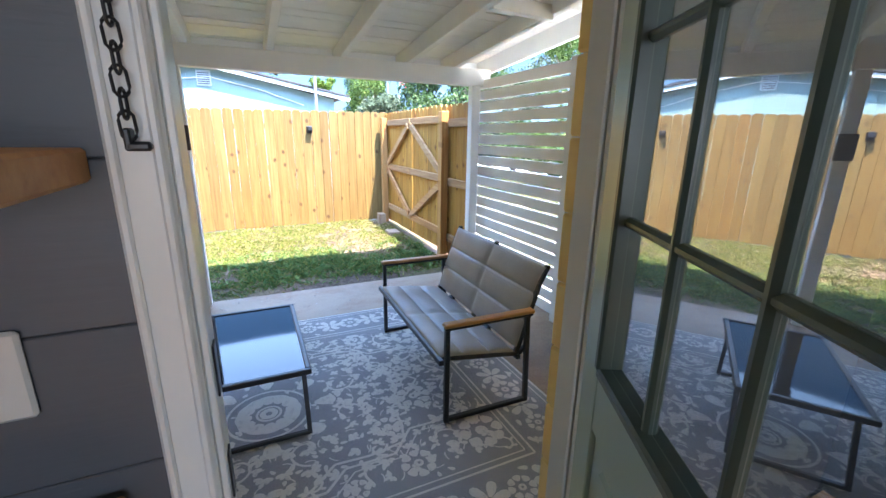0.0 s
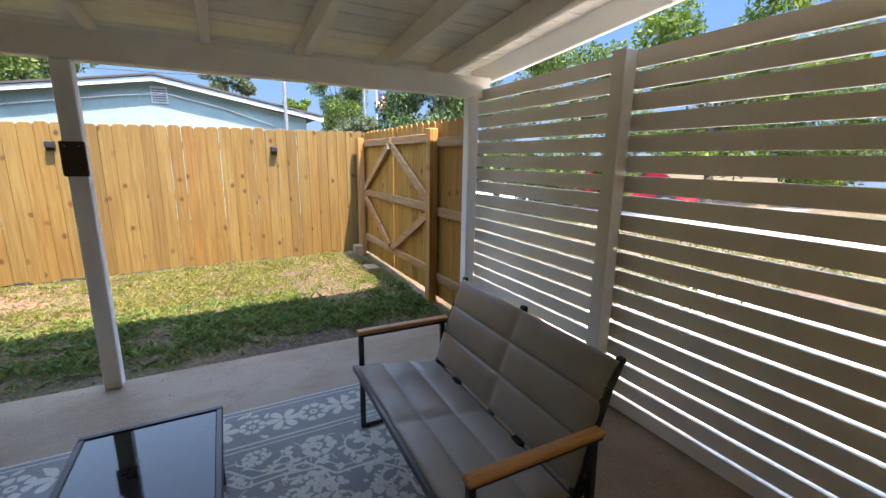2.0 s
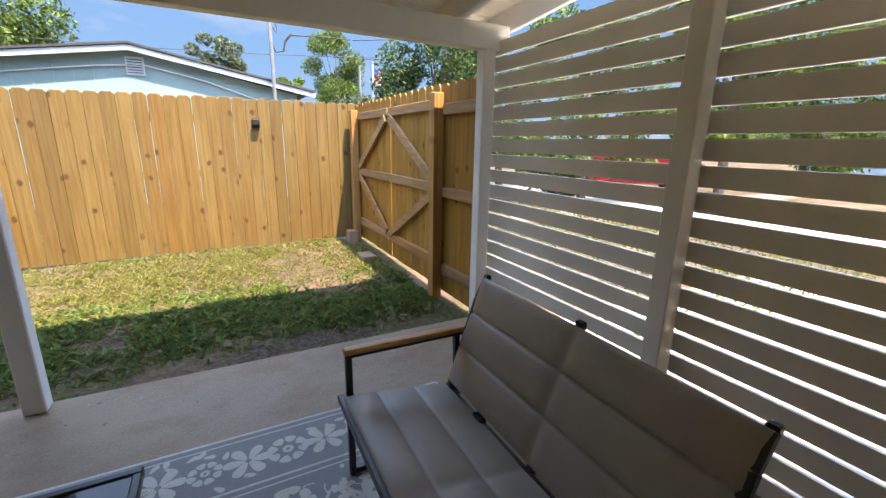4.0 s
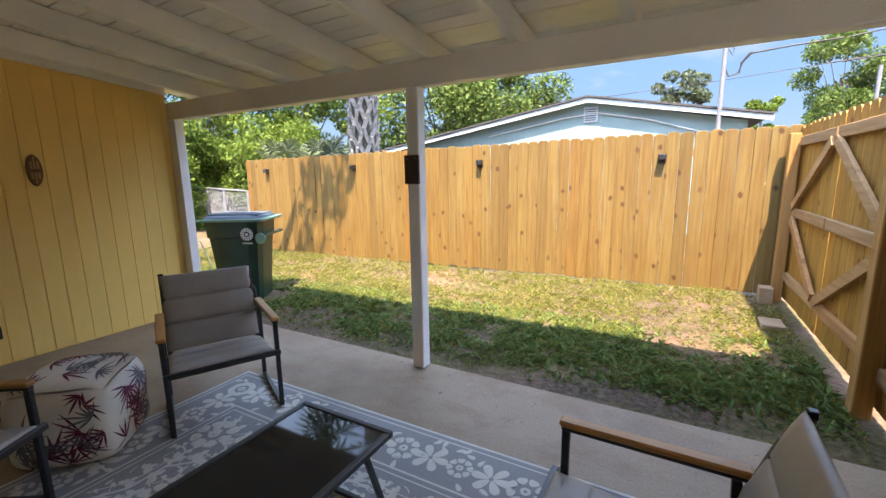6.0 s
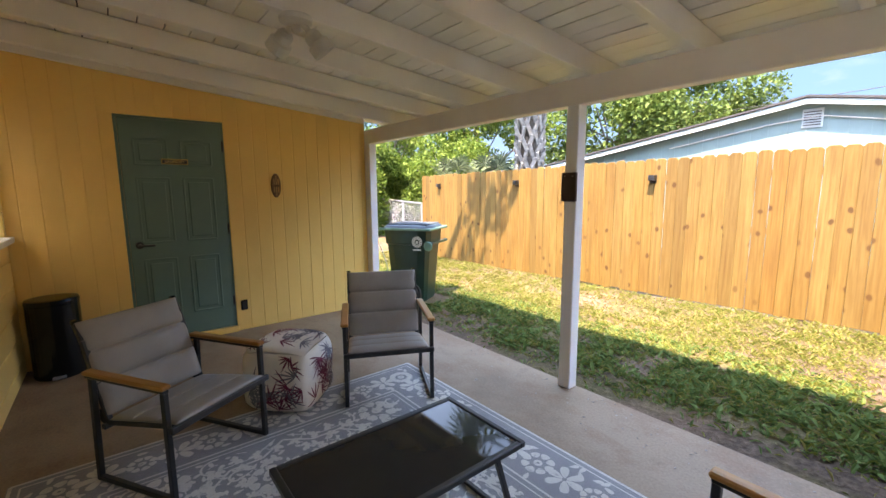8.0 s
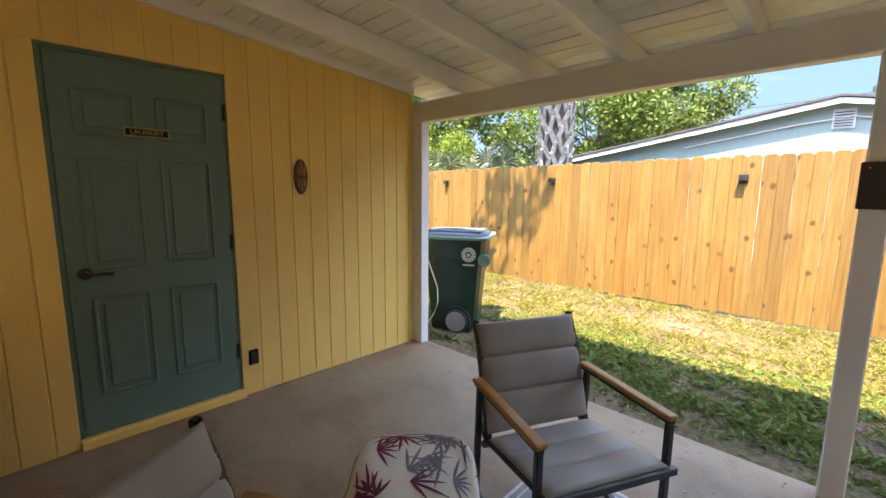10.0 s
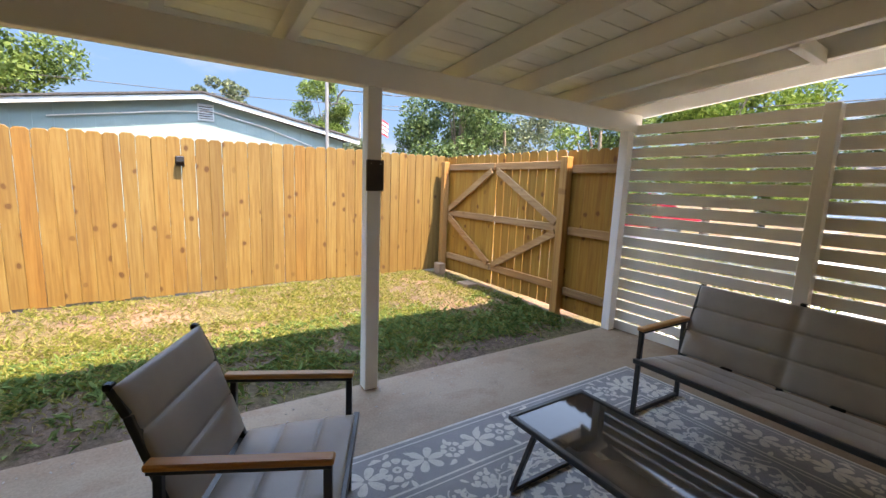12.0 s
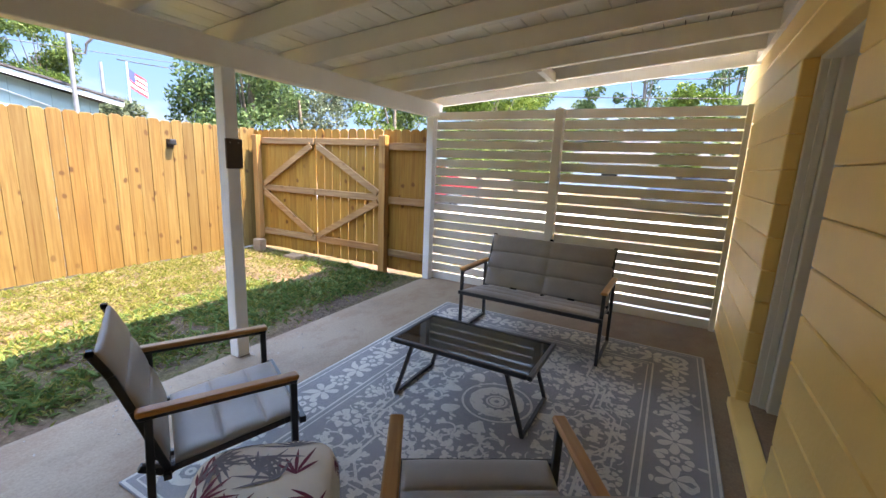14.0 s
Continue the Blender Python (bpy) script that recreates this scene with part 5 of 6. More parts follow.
for k in range(25):
    z = 1.494 + k * 0.0222
    bm = bmesh.new()
    pts = []
    for j in range(13):
        a = 2 * math.pi * j / 12
        pts.append((0.0072 * math.cos(a), 0, 0.0100 * math.sin(a) + 0.0053 * (1 if math.sin(a) > 0 else -1)))
    tube(bm, pts, 0.0019, 6, cap=False)
    ob = part("link", bm, M_BLACK, chain)
    ob.matrix_basis = pose(0.404, 1.132, z, 0, 0, 10 if k % 2 == 0 else 80)
part("hook", cube(0.399, 0.423, 1.125, 1.141, 1.468, 1.478, 0.003), M_BLACK, chain)
part("hook", cube(0.399, 0.406, 1.125, 1.148, 1.468, 1.492, 0.002), M_BLACK, chain)
part("hook", cube(0.397, 0.411, 1.128, 1.148, 2.03, 2.06, 0.003), M_BLACK, chain)

# window beside the laundry wall
win = group_of("window_1", "recessed white window in the yellow block wall", "window", "structure")
a, b, c, d = WIN
part("window_sill", cube(a - 0.03, b + 0.03, HOUSE_Y - 0.10, HOUSE_Y + 0.045, c - 0.045, c, 0.005), M_TRIM, win)
for x0, x1, z0, z1 in ((a, a + 0.05, c, d), (b - 0.05, b, c, d), (a + 0.05, b - 0.05, c, c + 0.05), (a + 0.05, b - 0.05, d - 0.05, d), (a + 0.05, b - 0.05, (c + d) / 2 - 0.02, (c + d) / 2 + 0.02)):
    part("window_frame", cube(x0, x1, 1.245, 1.285, z0, z1, 0.004), M_TRIM, win)
for z0, z1 in ((c + 0.05, (c + d) / 2 - 0.02), ((c + d) / 2 + 0.02, d - 0.05)):
    part("pane", cube(a + 0.05, b - 0.05, 1.262, 1.268, z0, z1), M_PANE, win)
single("wall_inner", cube(a - 0.2, b + 0.2, 0.4, 0.42, 0.6, 2.5), M_INWALL, "plain wall behind the window", "wall", "structure")

# ---- beyond the fence ----
nh = group_of("neighbour_house", "pale blue single-storey house with a low gable", "house")
HY, AX, AZ = 13.1, -0.37, 3.12
RX, RZ, LX, LZ = 3.15, 2.44, -7.0, 2.03
bm = bmesh.new()
pts = [(LX + 0.3, -0.2), (RX - 0.3, -0.2), (RX - 0.3, RZ), (AX, AZ - 0.02), (LX + 0.3, LZ)]
f = [bm.verts.new((x, HY, z)) for x, z in pts]
g = [bm.verts.new((x, HY + 9, z)) for x, z in pts]
bm.faces.new(f)
bm.faces.new(g[::-1])
for i in range(5):
    bm.faces.new((f[i], g[i], g[(i + 1) % 5], f[(i + 1) % 5]))
part("wall", bm, M_BLUEHOUSE, nh)
k = 0
x = LX + 0.4
while x < RX - 0.35:
    zt = AZ - 0.03 - abs(x - AX) * ((AZ - RZ) / (RX - 0.3 - AX) if x > AX else (AZ - LZ) / (AX - LX - 0.3))
    part("batten", cube(x - 0.012, x + 0.012, HY - 0.012, HY, 1.2, zt), M_BLUEHOUSE, nh)
    x += 0.31
M_FASCIA = painted("house_fascia", (0.496, 0.576, 0.592), 0.6, 0.06, (6, 6, 6), 0.1, 0.15, False)
for xe, ze in ((RX + 0.1, RZ), (LX - 0.2, LZ - 0.03)):
    bm = bmesh.new()
    bar(bm, (AX, HY - 0.19, AZ), (xe, HY - 0.19, ze), 0.04, 0.10)
    part("fascia", bm, M_FASCIA, nh)
    bm = bmesh.new()
    bar(bm, (AX, HY + 4.56, AZ + 0.087), (xe, HY + 4.56, ze + 0.087), 9.6, 0.04)
    part("roof", bm, M_SHINGLE, nh, "dark shingle roof slope")
vent = part("vent", cube(AX - 0.1, AX + 0.22, HY - 0.03, HY, 2.62, 2.98, 0.004), M_FASCIA, nh)
for k in range(6):
    part("louvre", cube(AX - 0.07, AX + 0.19, HY - 0.05, HY - 0.028, 2.66 + k * 0.05, 2.675 + k * 0.05), M_SHINGLE, vent)
bm = bmesh.new()
tube(bm, [(AX - 2.6, HY - 0.04, 2.42), (AX - 0.6, HY - 0.04, 2.75), (AX + 0.2, HY - 0.04, 2.83), (AX + 1.3, HY - 0.04, 2.6), (AX + 2.4, HY - 0.04, 2.25)], 0.012, 6)
part("cable", bm, M_WHITEPL, nh)


def leaf_cloud(name, centres, n, size, material, seed, droop=0.0):
    """Many small folded leaves scattered about clump centres (x, y, z, r)."""
    rng = np.random.default_rng(seed)
    c = np.array(centres)
    w = c[:, 3] ** 2
    pick = rng.choice(len(c), n, p=w / w.sum())
    d = rng.normal(size=(n, 3))
    d /= np.linalg.norm(d, axis=1)[:, None]
    p = c[pick, :3] + d * (c[pick, 3] * rng.uniform(0.35, 1.05, n) ** 0.7)[:, None] * np.array([1, 1, 0.8])
    a = rng.normal(size=(n, 3))
    a[:, 2] -= droop
    a /= np.linalg.norm(a, axis=1)[:, None]
    b = np.cross(a, rng.normal(size=(n, 3)))
    b /= np.linalg.norm(b, axis=1)[:, None]
    s = (size * rng.uniform(0.6, 1.4, n))[:, None]
    v = np.stack([p - a * s, p + b * s * 0.45, p + a * s, p - b * s * 0.45], 1).reshape(-1, 3)
    f = np.arange(4 * n).reshape(-1, 4)
    return raw(name, v.tolist(), f.tolist(), material)


def tree(x, y, h, spread, material, seed, label, n=5000, size=0.13, low=0.3, clumps=26, name="tree", lean=(0, 0)):
    """A tapered trunk with limbs, and a crown of leaf clumps with gaps."""
    rnd = random.Random(seed)
    g = group_of(name, label, "tree", at=pose(x, y, -0.1))
    bm = bmesh.new()
    r = min(0.028 * h, 0.15)
    top = (rnd.uniform(-0.4, 0.4) + lean[0] * 0.8, rnd.uniform(-0.4, 0.4) + lean[1] * 0.8, h * 0.75)
    tube(bm, [(0, 0, 0), (top[0] * 0.3, top[1] * 0.3, h * 0.3), top], r, 9, r * 0.35)
    cs = []
    for k in range(clumps):
        an = rnd.uniform(0, 6.28)
        zz = rnd.uniform(low, 1.0)
        rad = spread * math.sqrt(max(0.05, 1 - ((zz - (low + 1) / 2) / ((1 - low) / 2 + 0.12)) ** 2)) * rnd.uniform(0.25, 1.0)
        c = (lean[0] + rad * math.cos(an), lean[1] + rad * math.sin(an), h * zz, spread * rnd.uniform(0.22, 0.40))
        cs.append(c)
        if k % 2 == 0:
            s = rnd.uniform(0.25, 0.6)
            tube(bm, [(top[0] * s, top[1] * s, h * 0.75 * s), (c[0] * 0.5, c[1] * 0.5, (h * 0.75 * s + c[2]) / 2 + 0.1), c[:3]], r * 0.35, 6, r * 0.08)
    part("trunk", bm, M_BARK, g)
    ob = new("crown", leaf_cloud("crown", cs, n if n < 500 else int(n * 2.1), size if n < 500 else size * 0.66, material, seed))
    ob.parent = g
    return g


# left of the house, behind the fence
tree(-13.0, 16.0, 7.0, 3.4, M_LEAF_A, 1, "bright green leafy tree behind the fence", 9000, 0.15, 0.12)
tree(-9.0, 21.0, 8.5, 4.2, M_LEAF_B, 2, "tall green oak behind the blue house", 10000, 0.17, 0.15)
tree(-17.5, 14.0, 7.5, 4.0, M_LEAF_A, 3, "bright green leafy tree behind the chain fence", 9000, 0.16, 0.08)
tree(-7.8, 26.0, 8.0, 3.3, M_LEAF_B, 4, "green oak crown above the blue roof", 9000, 0.16, 0.25)
tree(-21.0, 9.0, 7.0, 4.0, M_LEAF_B, 5, "green tree beyond the chain fence", 8000, 0.17, 0.05)
# out of view: added only for the dappled shade its crown casts
tree(-7.0, 4.9, 8.4, 1.25, M_LEAF_B, 21, "unseen leaning tree added to dapple the fence with shade", 320, 0.12, 0.72, 6, lean=(4.1, 0.7))
tree(-12.0, 9.6, 3.4, 2.0, M_LEAF_A, 6, "leafy green shrub beyond the chain fence", 8000, 0.10, 0.05, 30, "shrub")
tree(-10.2, 11.8, 3.4, 1.9, M_LEAF_A, 16, "leafy green shrub behind the fence end", 7000, 0.10, 0.05, 30, "shrub")
for sx, sy, sh, ss, sd in ((-8.2, 10.2, 1.7, 1.0, 31), (-10.2, 11.2, 2.0, 1.2, 32), (-12.6, 12.3, 2.2, 1.3, 33)):
    tree(sx, sy, sh, ss, M_LEAF_B, sd, "low green bush behind the chain-link fence", 4500, 0.085, 0.04, 22, "shrub")
# right of the house and beyond the gate
tree(1.5, 28.0, 6.5, 1.3, M_LEAF_G, 7, "slender green tree beyond the roof", 2200, 0.16, 0.4)
tree(10.9, 40.0, 9.9, 3.0, M_LEAF_B, 8, "green tree near the power pole", 9000, 0.18, 0.15, 40)
tree(5.2, 30.0, 5.3, 0.9, M_LEAF_A, 27, "small yellow-green tree behind the roof", 2000, 0.14, 0.4)
tree(7.0, 22.0, 3.7, 1.7, M_LEAF_G, 9, "grey-green shrubby tree behind the roof", 6000, 0.13, 0.1)
tree(7.5, 14.4, 5.6, 2.3, M_LEAF_D, 10, "dark glossy magnolia beyond the gate", 9000, 0.10, 0.25)
tree(9.6, 14.0, 4.8, 2.0, M_LEAF_G, 18, "greyish bushy tree beyond the side fence", 7000, 0.10, 0.15)
tree(13.2, 8.6, 6.3, 2.3, M_LEAF_A, 19, "bright green tree beyond the lawn", 8000, 0.12, 0.25)
tree(9.0, 9.6, 4.2, 1.9, M_LEAF_B, 11, "green bushy tree beyond the side fence", 8000, 0.09, 0.1)
tree(20.0, 9.5, 5.4, 3.0, M_LEAF_A, 12, "bright green bushy tree beyond the driveway", 8000, 0.14, 0.1)
tree(25.0, 1.5, 6.3, 1.7, M_LEAF_A, 13, "bright green tree across the street", 4000, 0.16, 0.3)
tree(35.0, 4.8, 12.0, 2.2, M_LEAF_D, 14, "tall thin pine across the street", 1700, 0.2, 0.4, 30)
tree(36.0, -0.8, 13.0, 2.4, M_LEAF_D, 15, "tall thin pine across the street", 1700, 0.2, 0.4, 30)
tree(33.0, 8.0, 7.5, 2.2, M_LEAF_D, 17, "dark pine across the street", 2600, 0.22, 0.3)


# palm trunk behind the fence
palm = group_of("palm_tree", "thick grey palm trunk with criss-cross leaf bases", "palm", at=pose(-3.93, 8.9, -0.1))
bm = bmesh.new()
tube(bm, [(0, 0, 0), (0.02, 0, 3.0), (0.05, 0, 5.2)], 0.225, 18, 0.225)
part("trunk", bm, M_PALMDARK, palm)
bm = bmesh.new()
rnd = random.Random(3)
for k in range(150):
    an = k * 2.39996
    z = 0.15 + 5.0 * k / 150
    for s in (-1, 1):
        p = Vector((0.235 * math.cos(an), 0.235 * math.sin(an), z))
        an2 = an + s * 0.42
        q = Vector((0.305 * math.cos(an2), 0.305 * math.sin(an2), z + 0.29))
        bar(bm, p, q, 0.085, 0.04, up=(math.cos(an), math.sin(an), 0), bevel=0.01)
part("leaf_base", bm, M_PALMBARK, palm)["kind"] = "stuff"


def fan(bm, origin, an, tilt, ln, n=13):
    """A fan leaf: a stalk and pointed blades."""
    o = Vector(origin)
    d = Vector((math.cos(an) * math.cos(tilt), math.sin(an) * math.cos(tilt), math.sin(tilt)))
    tip = o + d * ln
    tube(bm, [o, tip], 0.012, 5)
    side = d.cross(Vector((0, 0, 1))).normalized()
    up = side.cross(d)
    for k in range(n):
        b = (k - (n - 1) / 2) / n * 4.2
        e = (d * math.cos(b) + side * math.sin(b)).normalized()
        l2 = ln * 0.62
        w = e.cross(up).normalized() * ln * 0.045
        m = tip + e * l2 * 0.6
        bm.faces.new([bm.verts.new(v) for v in (tip, m - w, tip + e * l2 - Vector((0, 0, 0.1 * ln)), m + w)])


bm = bmesh.new()
for k in range(34):
    fan(bm, (0.05, 0, 5.2 + 0.01 * k), k * 2.4, 1.1 - 0.05 * k, 1.3)
part("crown", bm, M_LEAF_B, palm)
for px, py, pz in ((-8.6, 10.9, 1.7), (-6.4, 10.4, 1.6)):
    fp = group_of("fan_palm", "low fan palm with drooping brown and green leaves", "palm", at=pose(px, py, -0.1))
    bm = bmesh.new()
    tube(bm, [(0, 0, 0), (0, 0, pz)], 0.14, 10, 0.1)
    part("trunk", bm, M_BARK, fp)
    bm = bmesh.new()
    for k in range(22):
        fan(bm, (0, 0, pz), k * 2.4, 1.2 - 0.075 * k, 0.7)
    part("crown", bm, M_LEAF_G, fp)

# service mast by the house, with its loop and wires
pole = group_of("utility_pole", "slim grey service pole beside the blue house", "pole", at=pose(2.30, 12.68, -0.1))
bm = bmesh.new()
tube(bm, [(0, 0, 0), (0, 0, 5.4)], 0.045, 10, 0.04)
part("shaft", bm, M_ALU, pole)
bm = bmesh.new()
tube(bm, [(0.02, 0, 3.95), (-0.01, 0.02, 3.62), (0.10, 0.02, 3.38), (0.26, 0.02, 3.43), (0.32, 0.02, 3.66), (0.40, 0.02, 3.77), (1.06, 0.02, 3.82), (1.80, 0.02, 3.84)], 0.016, 6)
tube(bm, [(0.03, 0, 4.1), (0.15, 0.02, 3.9), (0.14, 0.02, 3.77), (0.06, 0.02, 3.9)], 0.010, 6)
tube(bm, [(0.26, 0.03, 3.42), (0.30, 0.03, 3.62), (0.45, 0.03, 3.80)], 0.026, 6)
part("service_loop", bm, M_RUBBER, pole)
for pts in ([(4.16, 12.7, 3.74), (4.91, 12.7, 3.84), (8, 13.2, 4.35), (16, 15, 5.6)], [(-6.0, 24, 4.85), (-0.92, 24, 4.97), (3.1, 24, 5.16), (5.64, 24, 5.33), (12.0, 24, 5.85)], [(4.6, 16, 3.93), (5.61, 16, 3.97), (7.9, 16, 4.10), (14, 16, 4.5)]):
    bm = bmesh.new()
    tube(bm, pts, 0.014, 5)
    single("power_line", bm, M_RUBBER, "dark overhead power line", "cable")
pole2 = group_of("utility_pole", "thin pale street pole", "pole", at=pose(8.44, 26.0, -0.1))
bm = bmesh.new()
tube(bm, [(0, 0, 0), (0, 0, 5.55)], 0.08, 8, 0.07)
part("shaft", bm, M_ALU, pole2)
bm = bmesh.new()
for z in (4.2, 4.8):
    tube(bm, [(13 + 0.5 * k, 12 - 3.2 * k, z - 0.35 * math.sin(math.pi * k / 10)) for k in range(11)], 0.015, 5)
single("power_line", bm, M_RUBBER, "dark overhead power lines over the street", "cable")

# flag
flag = group_of("flag", "striped flag on a slim white flagpole", "flag", at=pose(8.35, 23.5, -0.25))
bm = bmesh.new()
tube(bm, [(0, 0, 0), (0, 0, 5.5)], 0.035, 8, 0.025)
part("flagpole", bm, M_WHITEPL, flag)
M_RED = plain("flag_red", (0.45, 0.03, 0.04), 0.8)
M_WHITECLOTH = plain("flag_white", (0.75, 0.75, 0.75), 0.8)
M_NAVY = plain("flag_blue", (0.03, 0.05, 0.2), 0.8)


def cloth_strip(x0, x1, z0, z1, t=0.004):
    bm = bmesh.new()
    for s in (-1, 1):
        vs = []
        for k in range(9):
            x = x0 + (x1 - x0) * k / 8
            w = 0.08 * math.sin(x * 7)
            vs.append([bm.verts.new((x, w + s * t, z - 0.65 * x)) for z in (z0, z1)])
        for a, b in zip(vs, vs[1:]):
            bm.faces.new((a[0], b[0], b[1], a[1]))
    return bm


for k in range(7):
    part("stripe", cloth_strip(0.04, 0.7, 5.3 - 0.11 * (k + 1), 5.3 - 0.11 * k), M_RED if k % 2 == 0 else M_WHITECLOTH, flag)
part("canton", cloth_strip(0.035, 0.32, 4.86, 5.305, 0.008), M_NAVY, flag)

# chain-link fence at the end of the picket fence
cl = group_of("chain_link_fence", "galvanised chain-link fence beyond the picket fence", "fence")
for k in range(5):
    bm = bmesh.new()
    tube(bm, [(-6.4 - 2.2 * k, 7.95 + 0.9 * k, -0.2), (-6.4 - 2.2 * k, 7.95 + 0.9 * k, 1.15)], 0.03, 8)
    part("fence_post", bm, M_STEEL, cl)
bm = bmesh.new()
tube(bm, [(-6.4, 7.95, 1.13), (-15.2, 11.55, 1.13)], 0.022, 8)
part("top_rail", bm, M_STEEL, cl)
bm = bmesh.new()
L = math.hypot(8.8, 3.6)
u = Vector((-8.8 / L, 3.6 / L, 0))
o = Vector((-6.4, 7.95, 0))
k = -1.3
while k < L:
    for s in (0, 1):
        a, b = (k, k + 1.2) if s == 0 else (k + 1.2, k)
        za, zb = -0.08, 1.12
        if a < 0:
            za, a = za + (0 - a), 0
        if b < 0:
            zb, b = zb - (0 - b), 0
        if zb > za:
            bar(bm, o + u * a + Vector((0, 0, za)), o + u * b + Vector((0, 0, zb)), 0.0035, 0.0035)
    k += 0.085
part("mesh", bm, M_ALU, cl)["kind"] = "stuff"

M_PALECONC = plain("pale_concrete", (0.56, 0.54, 0.49), 0.85, 0.0, 0.12, 3, 0.2)
# street side: drive, cars, house, seen between the slats
single("road", cube(9.0, 13.0, -40, 60, -0.2, 0.015, 0.0), M_PALECONC, "pale concrete driveway and road", "road", "structure")
single("pavement", cube(3.05, 6.6, -12.0, 4.3, -0.2, -0.012, 0.0), M_PALECONC, "pale concrete drive strip on the lawn", "pavement", "structure")


def car(at, paint, label):
    g = group_of("car", label, "car", at=at)
    bm = bmesh.new()
    prof = [(-2.1, 0.35), (-2.15, 0.75), (-1.95, 0.92), (-1.45, 0.98), (-0.9, 1.42), (0.5, 1.45), (1.15, 1.0), (2.0, 0.86), (2.15, 0.6), (2.1, 0.35)]
    rows = [[bm.verts.new((x, s * (0.86 if z < 1.0 else 0.68), z)) for x, z in prof] for s in (-1, 1)]
    bm.faces.new(rows[0])
    bm.faces.new(rows[1][::-1])
    for i in range(len(prof)):
        j = (i + 1) % len(prof)
        bm.faces.new((rows[0][j], rows[0][i], rows[1][i], rows[1][j]))
    bmesh.ops.bevel(bm, geom=list(bm.edges), offset=0.04, segments=2, affect='EDGES')
    part("body", bm, paint, g)
    for s in (-1, 1):
        bm = bmesh.new()
        box(bm, -0.75, 0.55, s * 0.76 - 0.03, s * 0.76 + 0.03, 1.03, 1.34, 0.02)
        part("side_window", bm, M_GLASSTOP, g)
        for x in (-1.3, 1.35):
            wheel = part("wheel", lathe(bmesh.new(), [(0.29, -0.09), (0.32, -0.06), (0.32, 0.06), (0.29, 0.09)], 20), M_RUBBER, g)
            wheel.matrix_basis = pose(x, s * 0.80, 0.32, 90, 0, 0)
            part("rim", lathe(bmesh.new(), [(0.2, -0.1), (0.18, 0.1)], 14), M_ALU, wheel)
    return g


M_REDPAINT = plain("red_car_paint", (0.42, 0.01, 0.03), 0.2)
M_DARKPAINT = plain("dark_car_paint", (0.03, 0.035, 0.05), 0.2)
car(pose(11.8, 10.6, 0.0, 0, 0, 130), M_REDPAINT, "red parked car across the drive")
car(pose(18.0, 1.0, 0.0, 0, 0, 88), M_DARKPAINT, "dark parked car on the street")
far = group_of("far_house", "pale house across the street with a low roof", "house", at=pose(29, 4, -0.1))
M_FARWALL = painted("far_house_paint", (0.55, 0.62, 0.66), 0.8, 0.08, (4, 4, 4), 0.1, 0.1, False)
part("wall", cube(0, 8, -9, 9, 0, 2.5), M_FARWALL, far)
bm = bmesh.new()
v = [bm.verts.new(p) for p in ((-0.5, -9.6, 2.45), (-0.5, 9.6, 2.45), (4, 9.6, 3.9), (4, -9.6, 3.9), (8.5, -9.6, 2.45), (8.5, 9.6, 2.45))]
for q in ((0, 1, 2, 3), (3, 2, 5, 4), (0, 3, 4), (1, 5, 2), (0, 4, 5, 1)):
    bm.faces.new([v[i] for i in q])
part("roof", bm, M_SHINGLE, far)
for y in (-6, -2.5, 2, 6):
    wd = part("window", cube(-0.05, 0.0, y - 0.6, y + 0.6, 0.9, 2.0), M_TRIM, far)
    part("pane", cube(-0.07, -0.05, y - 0.52, y + 0.52, 0.98, 1.92), M_GLASSTOP, wd)

# ---- lawn growth ----
def lawn_clump(x, y):
    """How thickly the lawn grows: broad patches broken into tufts."""
    d = 0.54 + 0.75 * noise.noise((x * 0.8, y * 1.0, 2.0)) + 0.55 * noise.noise((x * 2.6, y * 2.6, 5.0)) + 0.75 * noise.noise((x * 7.0, y * 7.0, 9.0))
    bare = (x + 0.9) ** 2 / 0.5 + (y - 6.9) ** 2 / 0.09
    return d - max(0.0, 1.2 - bare)


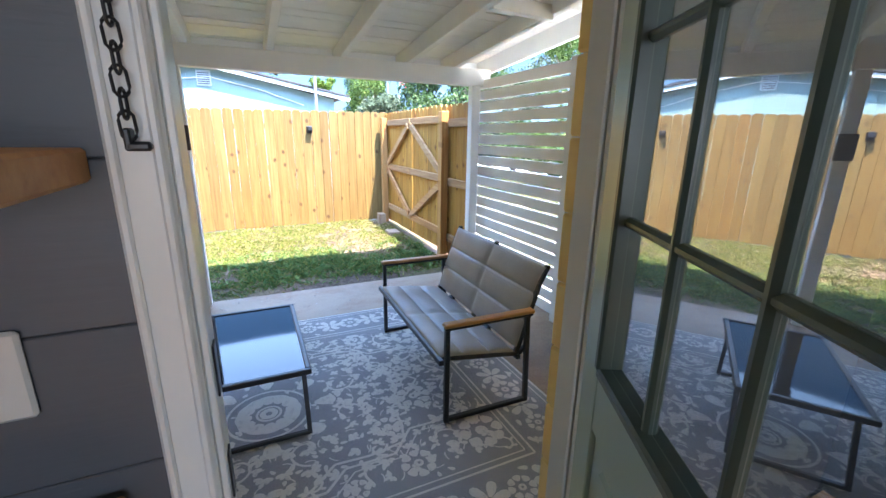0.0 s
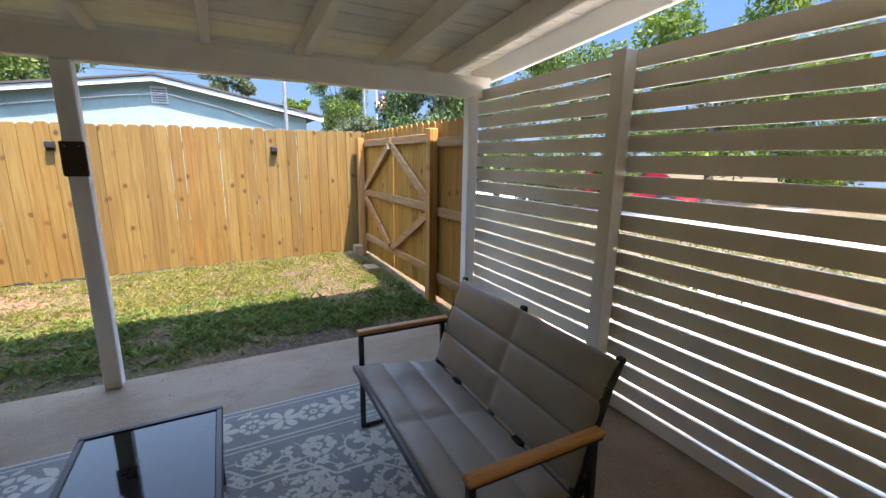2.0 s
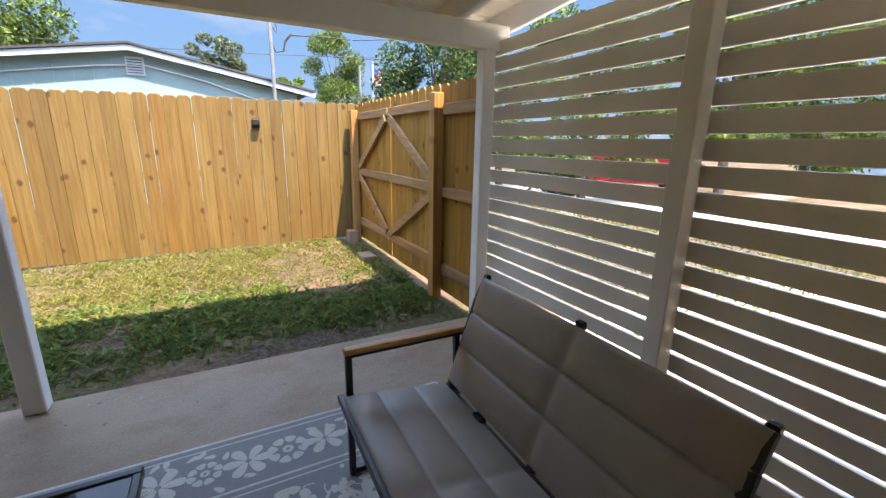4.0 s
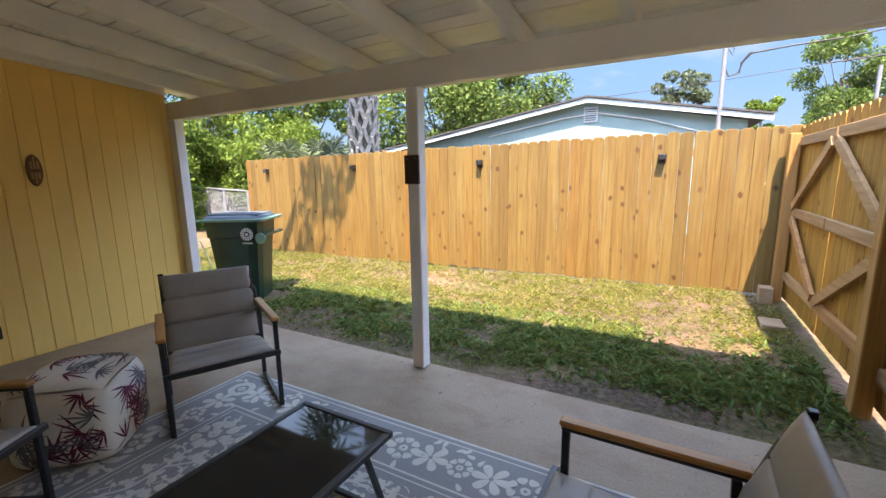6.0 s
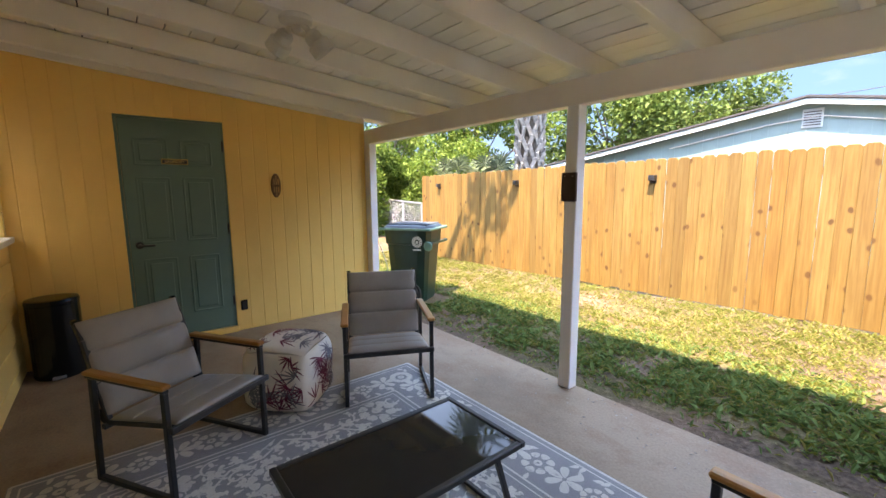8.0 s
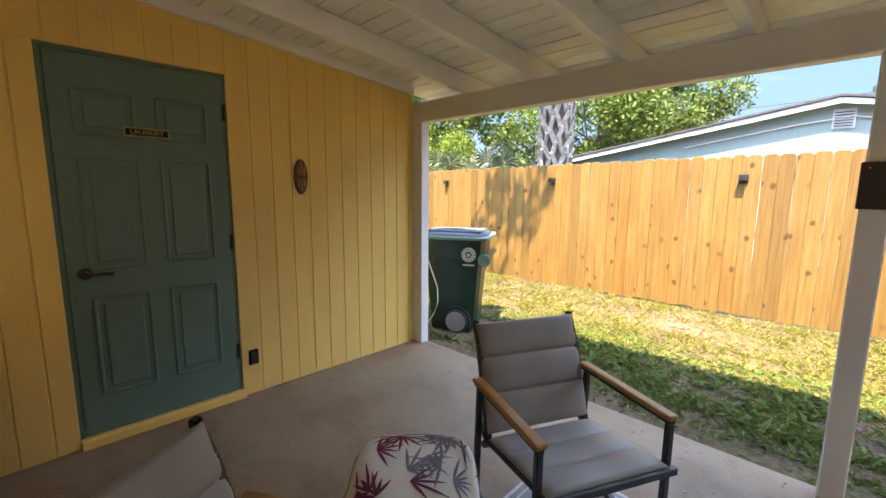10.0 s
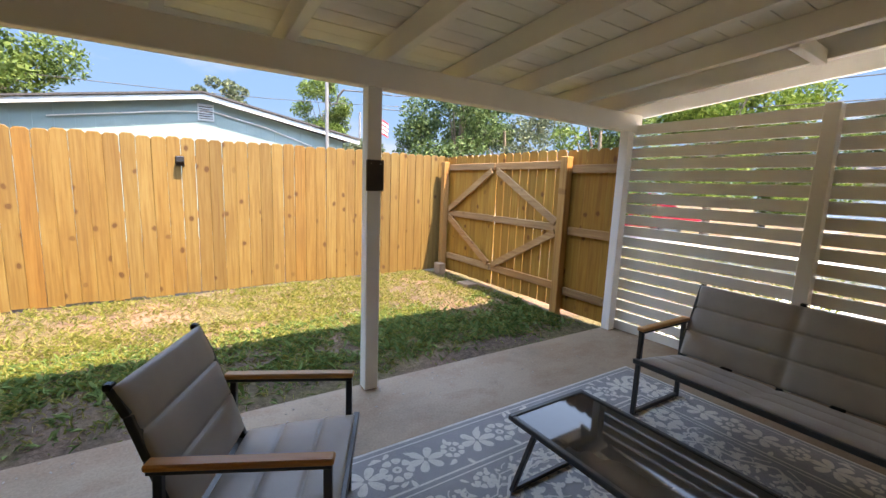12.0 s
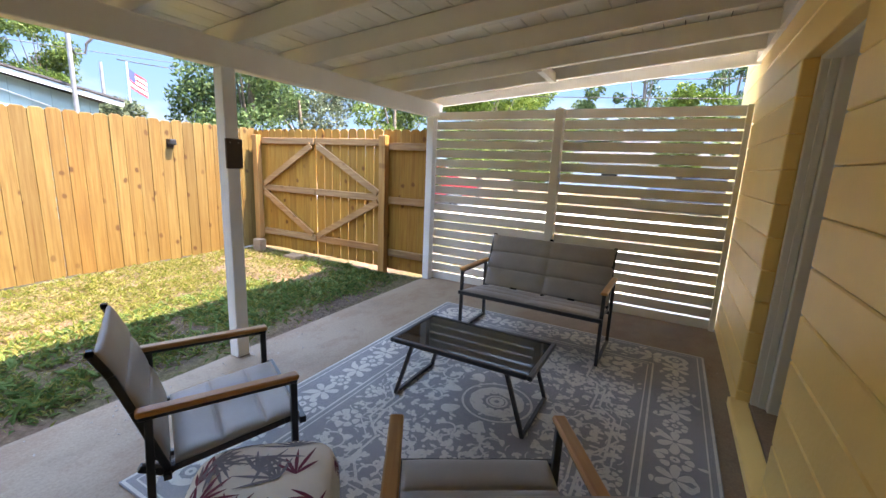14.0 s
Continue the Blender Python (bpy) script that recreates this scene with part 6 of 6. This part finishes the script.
def lawn(name, n, seed, material, x0, x1, y0, y1, size, width, flat, thin, label, shade_edge=True):
    """Arched blades of three sections, thinned by lawn_clump; flat: how far they lie down; thin: the density kept between tufts."""
    rng = np.random.default_rng(seed)
    px, py = rng.uniform(x0, x1, n), rng.uniform(y0, y1, n)
    roll = rng.random(n)
    keep = []
    for i in range(n):
        edge = min(1.0, max(0.0, (py[i] - 4.86 - 0.16 * noise.noise((px[i] * 1.9, 0.0, 7.0))) / 0.4)) if shade_edge else 1.0
        if roll[i] < max(thin, lawn_clump(px[i], py[i])) * (0.03 + 0.97 * edge) and not (-3.5 < px[i] < -2.6 and 5.0 < py[i] < 5.75):
            keep.append(i)
    px, py = px[keep], py[keep]
    n = len(px)
    lift = np.array([0.025 * (noise.noise((a * 1.7, b * 1.7, 0)) + 0.5 * noise.noise((a * 5, b * 5, 3))) if a < 4 else 0.0 for a, b in zip(px, py)])
    pz = np.array([ground_z(a, b) for a, b in zip(px, py)]) + lift
    an = rng.uniform(0, 2 * np.pi, n)
    h = size * rng.uniform(0.5, 1.5, n)
    lie = np.clip(flat + rng.normal(0, 0.2, n), 0.1, 1.2)
    d = np.stack([np.cos(an), np.sin(an), np.zeros(n)], 1)
    s = np.stack([-np.sin(an), np.cos(an), np.zeros(n)], 1) * (h * width)[:, None]
    p = np.stack([px, py, pz], 1)
    up = np.array([0.0, 0.0, 1.0])
    mid = p + up * (h * 0.55 * np.cos(lie))[:, None] + d * (h * 0.5 * np.sin(lie))[:, None]
    tip = mid + up * (h * 0.35 * np.cos(lie * 1.5))[:, None] + d * (h * 0.5)[:, None]
    v = np.stack([p - s * 0.5, p + s * 0.5, mid + s, tip, mid - s], 1)
    ob = new(name, raw(name, v.reshape(-1, 3).tolist(), np.arange(5 * n).reshape(-1, 5).tolist(), material))
    tagged(ob, label, "grass", kind="stuff")


lawn("grass", 105000, 11, M_GRASS, -7.5, 2.62, 4.7, 7.88, 0.045, 0.085, 0.75, 0.10, "short patchy green grass on bare soil")
lawn("weeds", 52000, 12, M_WEED, -7.0, 2.62, 4.7, 6.3, 0.048, 0.15, 1.0, 0.02, "low broad-leaved weeds in the patchy lawn")
lawn("weeds", 9000, 15, M_WEED, -7.0, 2.62, 4.95, 5.9, 0.075, 0.16, 0.85, 0.0, "taller weed tufts in the shade beside the slab")
lawn("dry_grass", 45000, 14, M_STRAW, -7.5, 2.62, 4.9, 7.88, 0.05, 0.035, 1.15, 0.35, "dry straw lying flat among the lawn grass")
lawn("grass", 14000, 13, M_GRASS, 3.0, 9.0, 3.6, 14, 0.09, 0.07, 0.5, 0.6, "green lawn beside the drive", False)
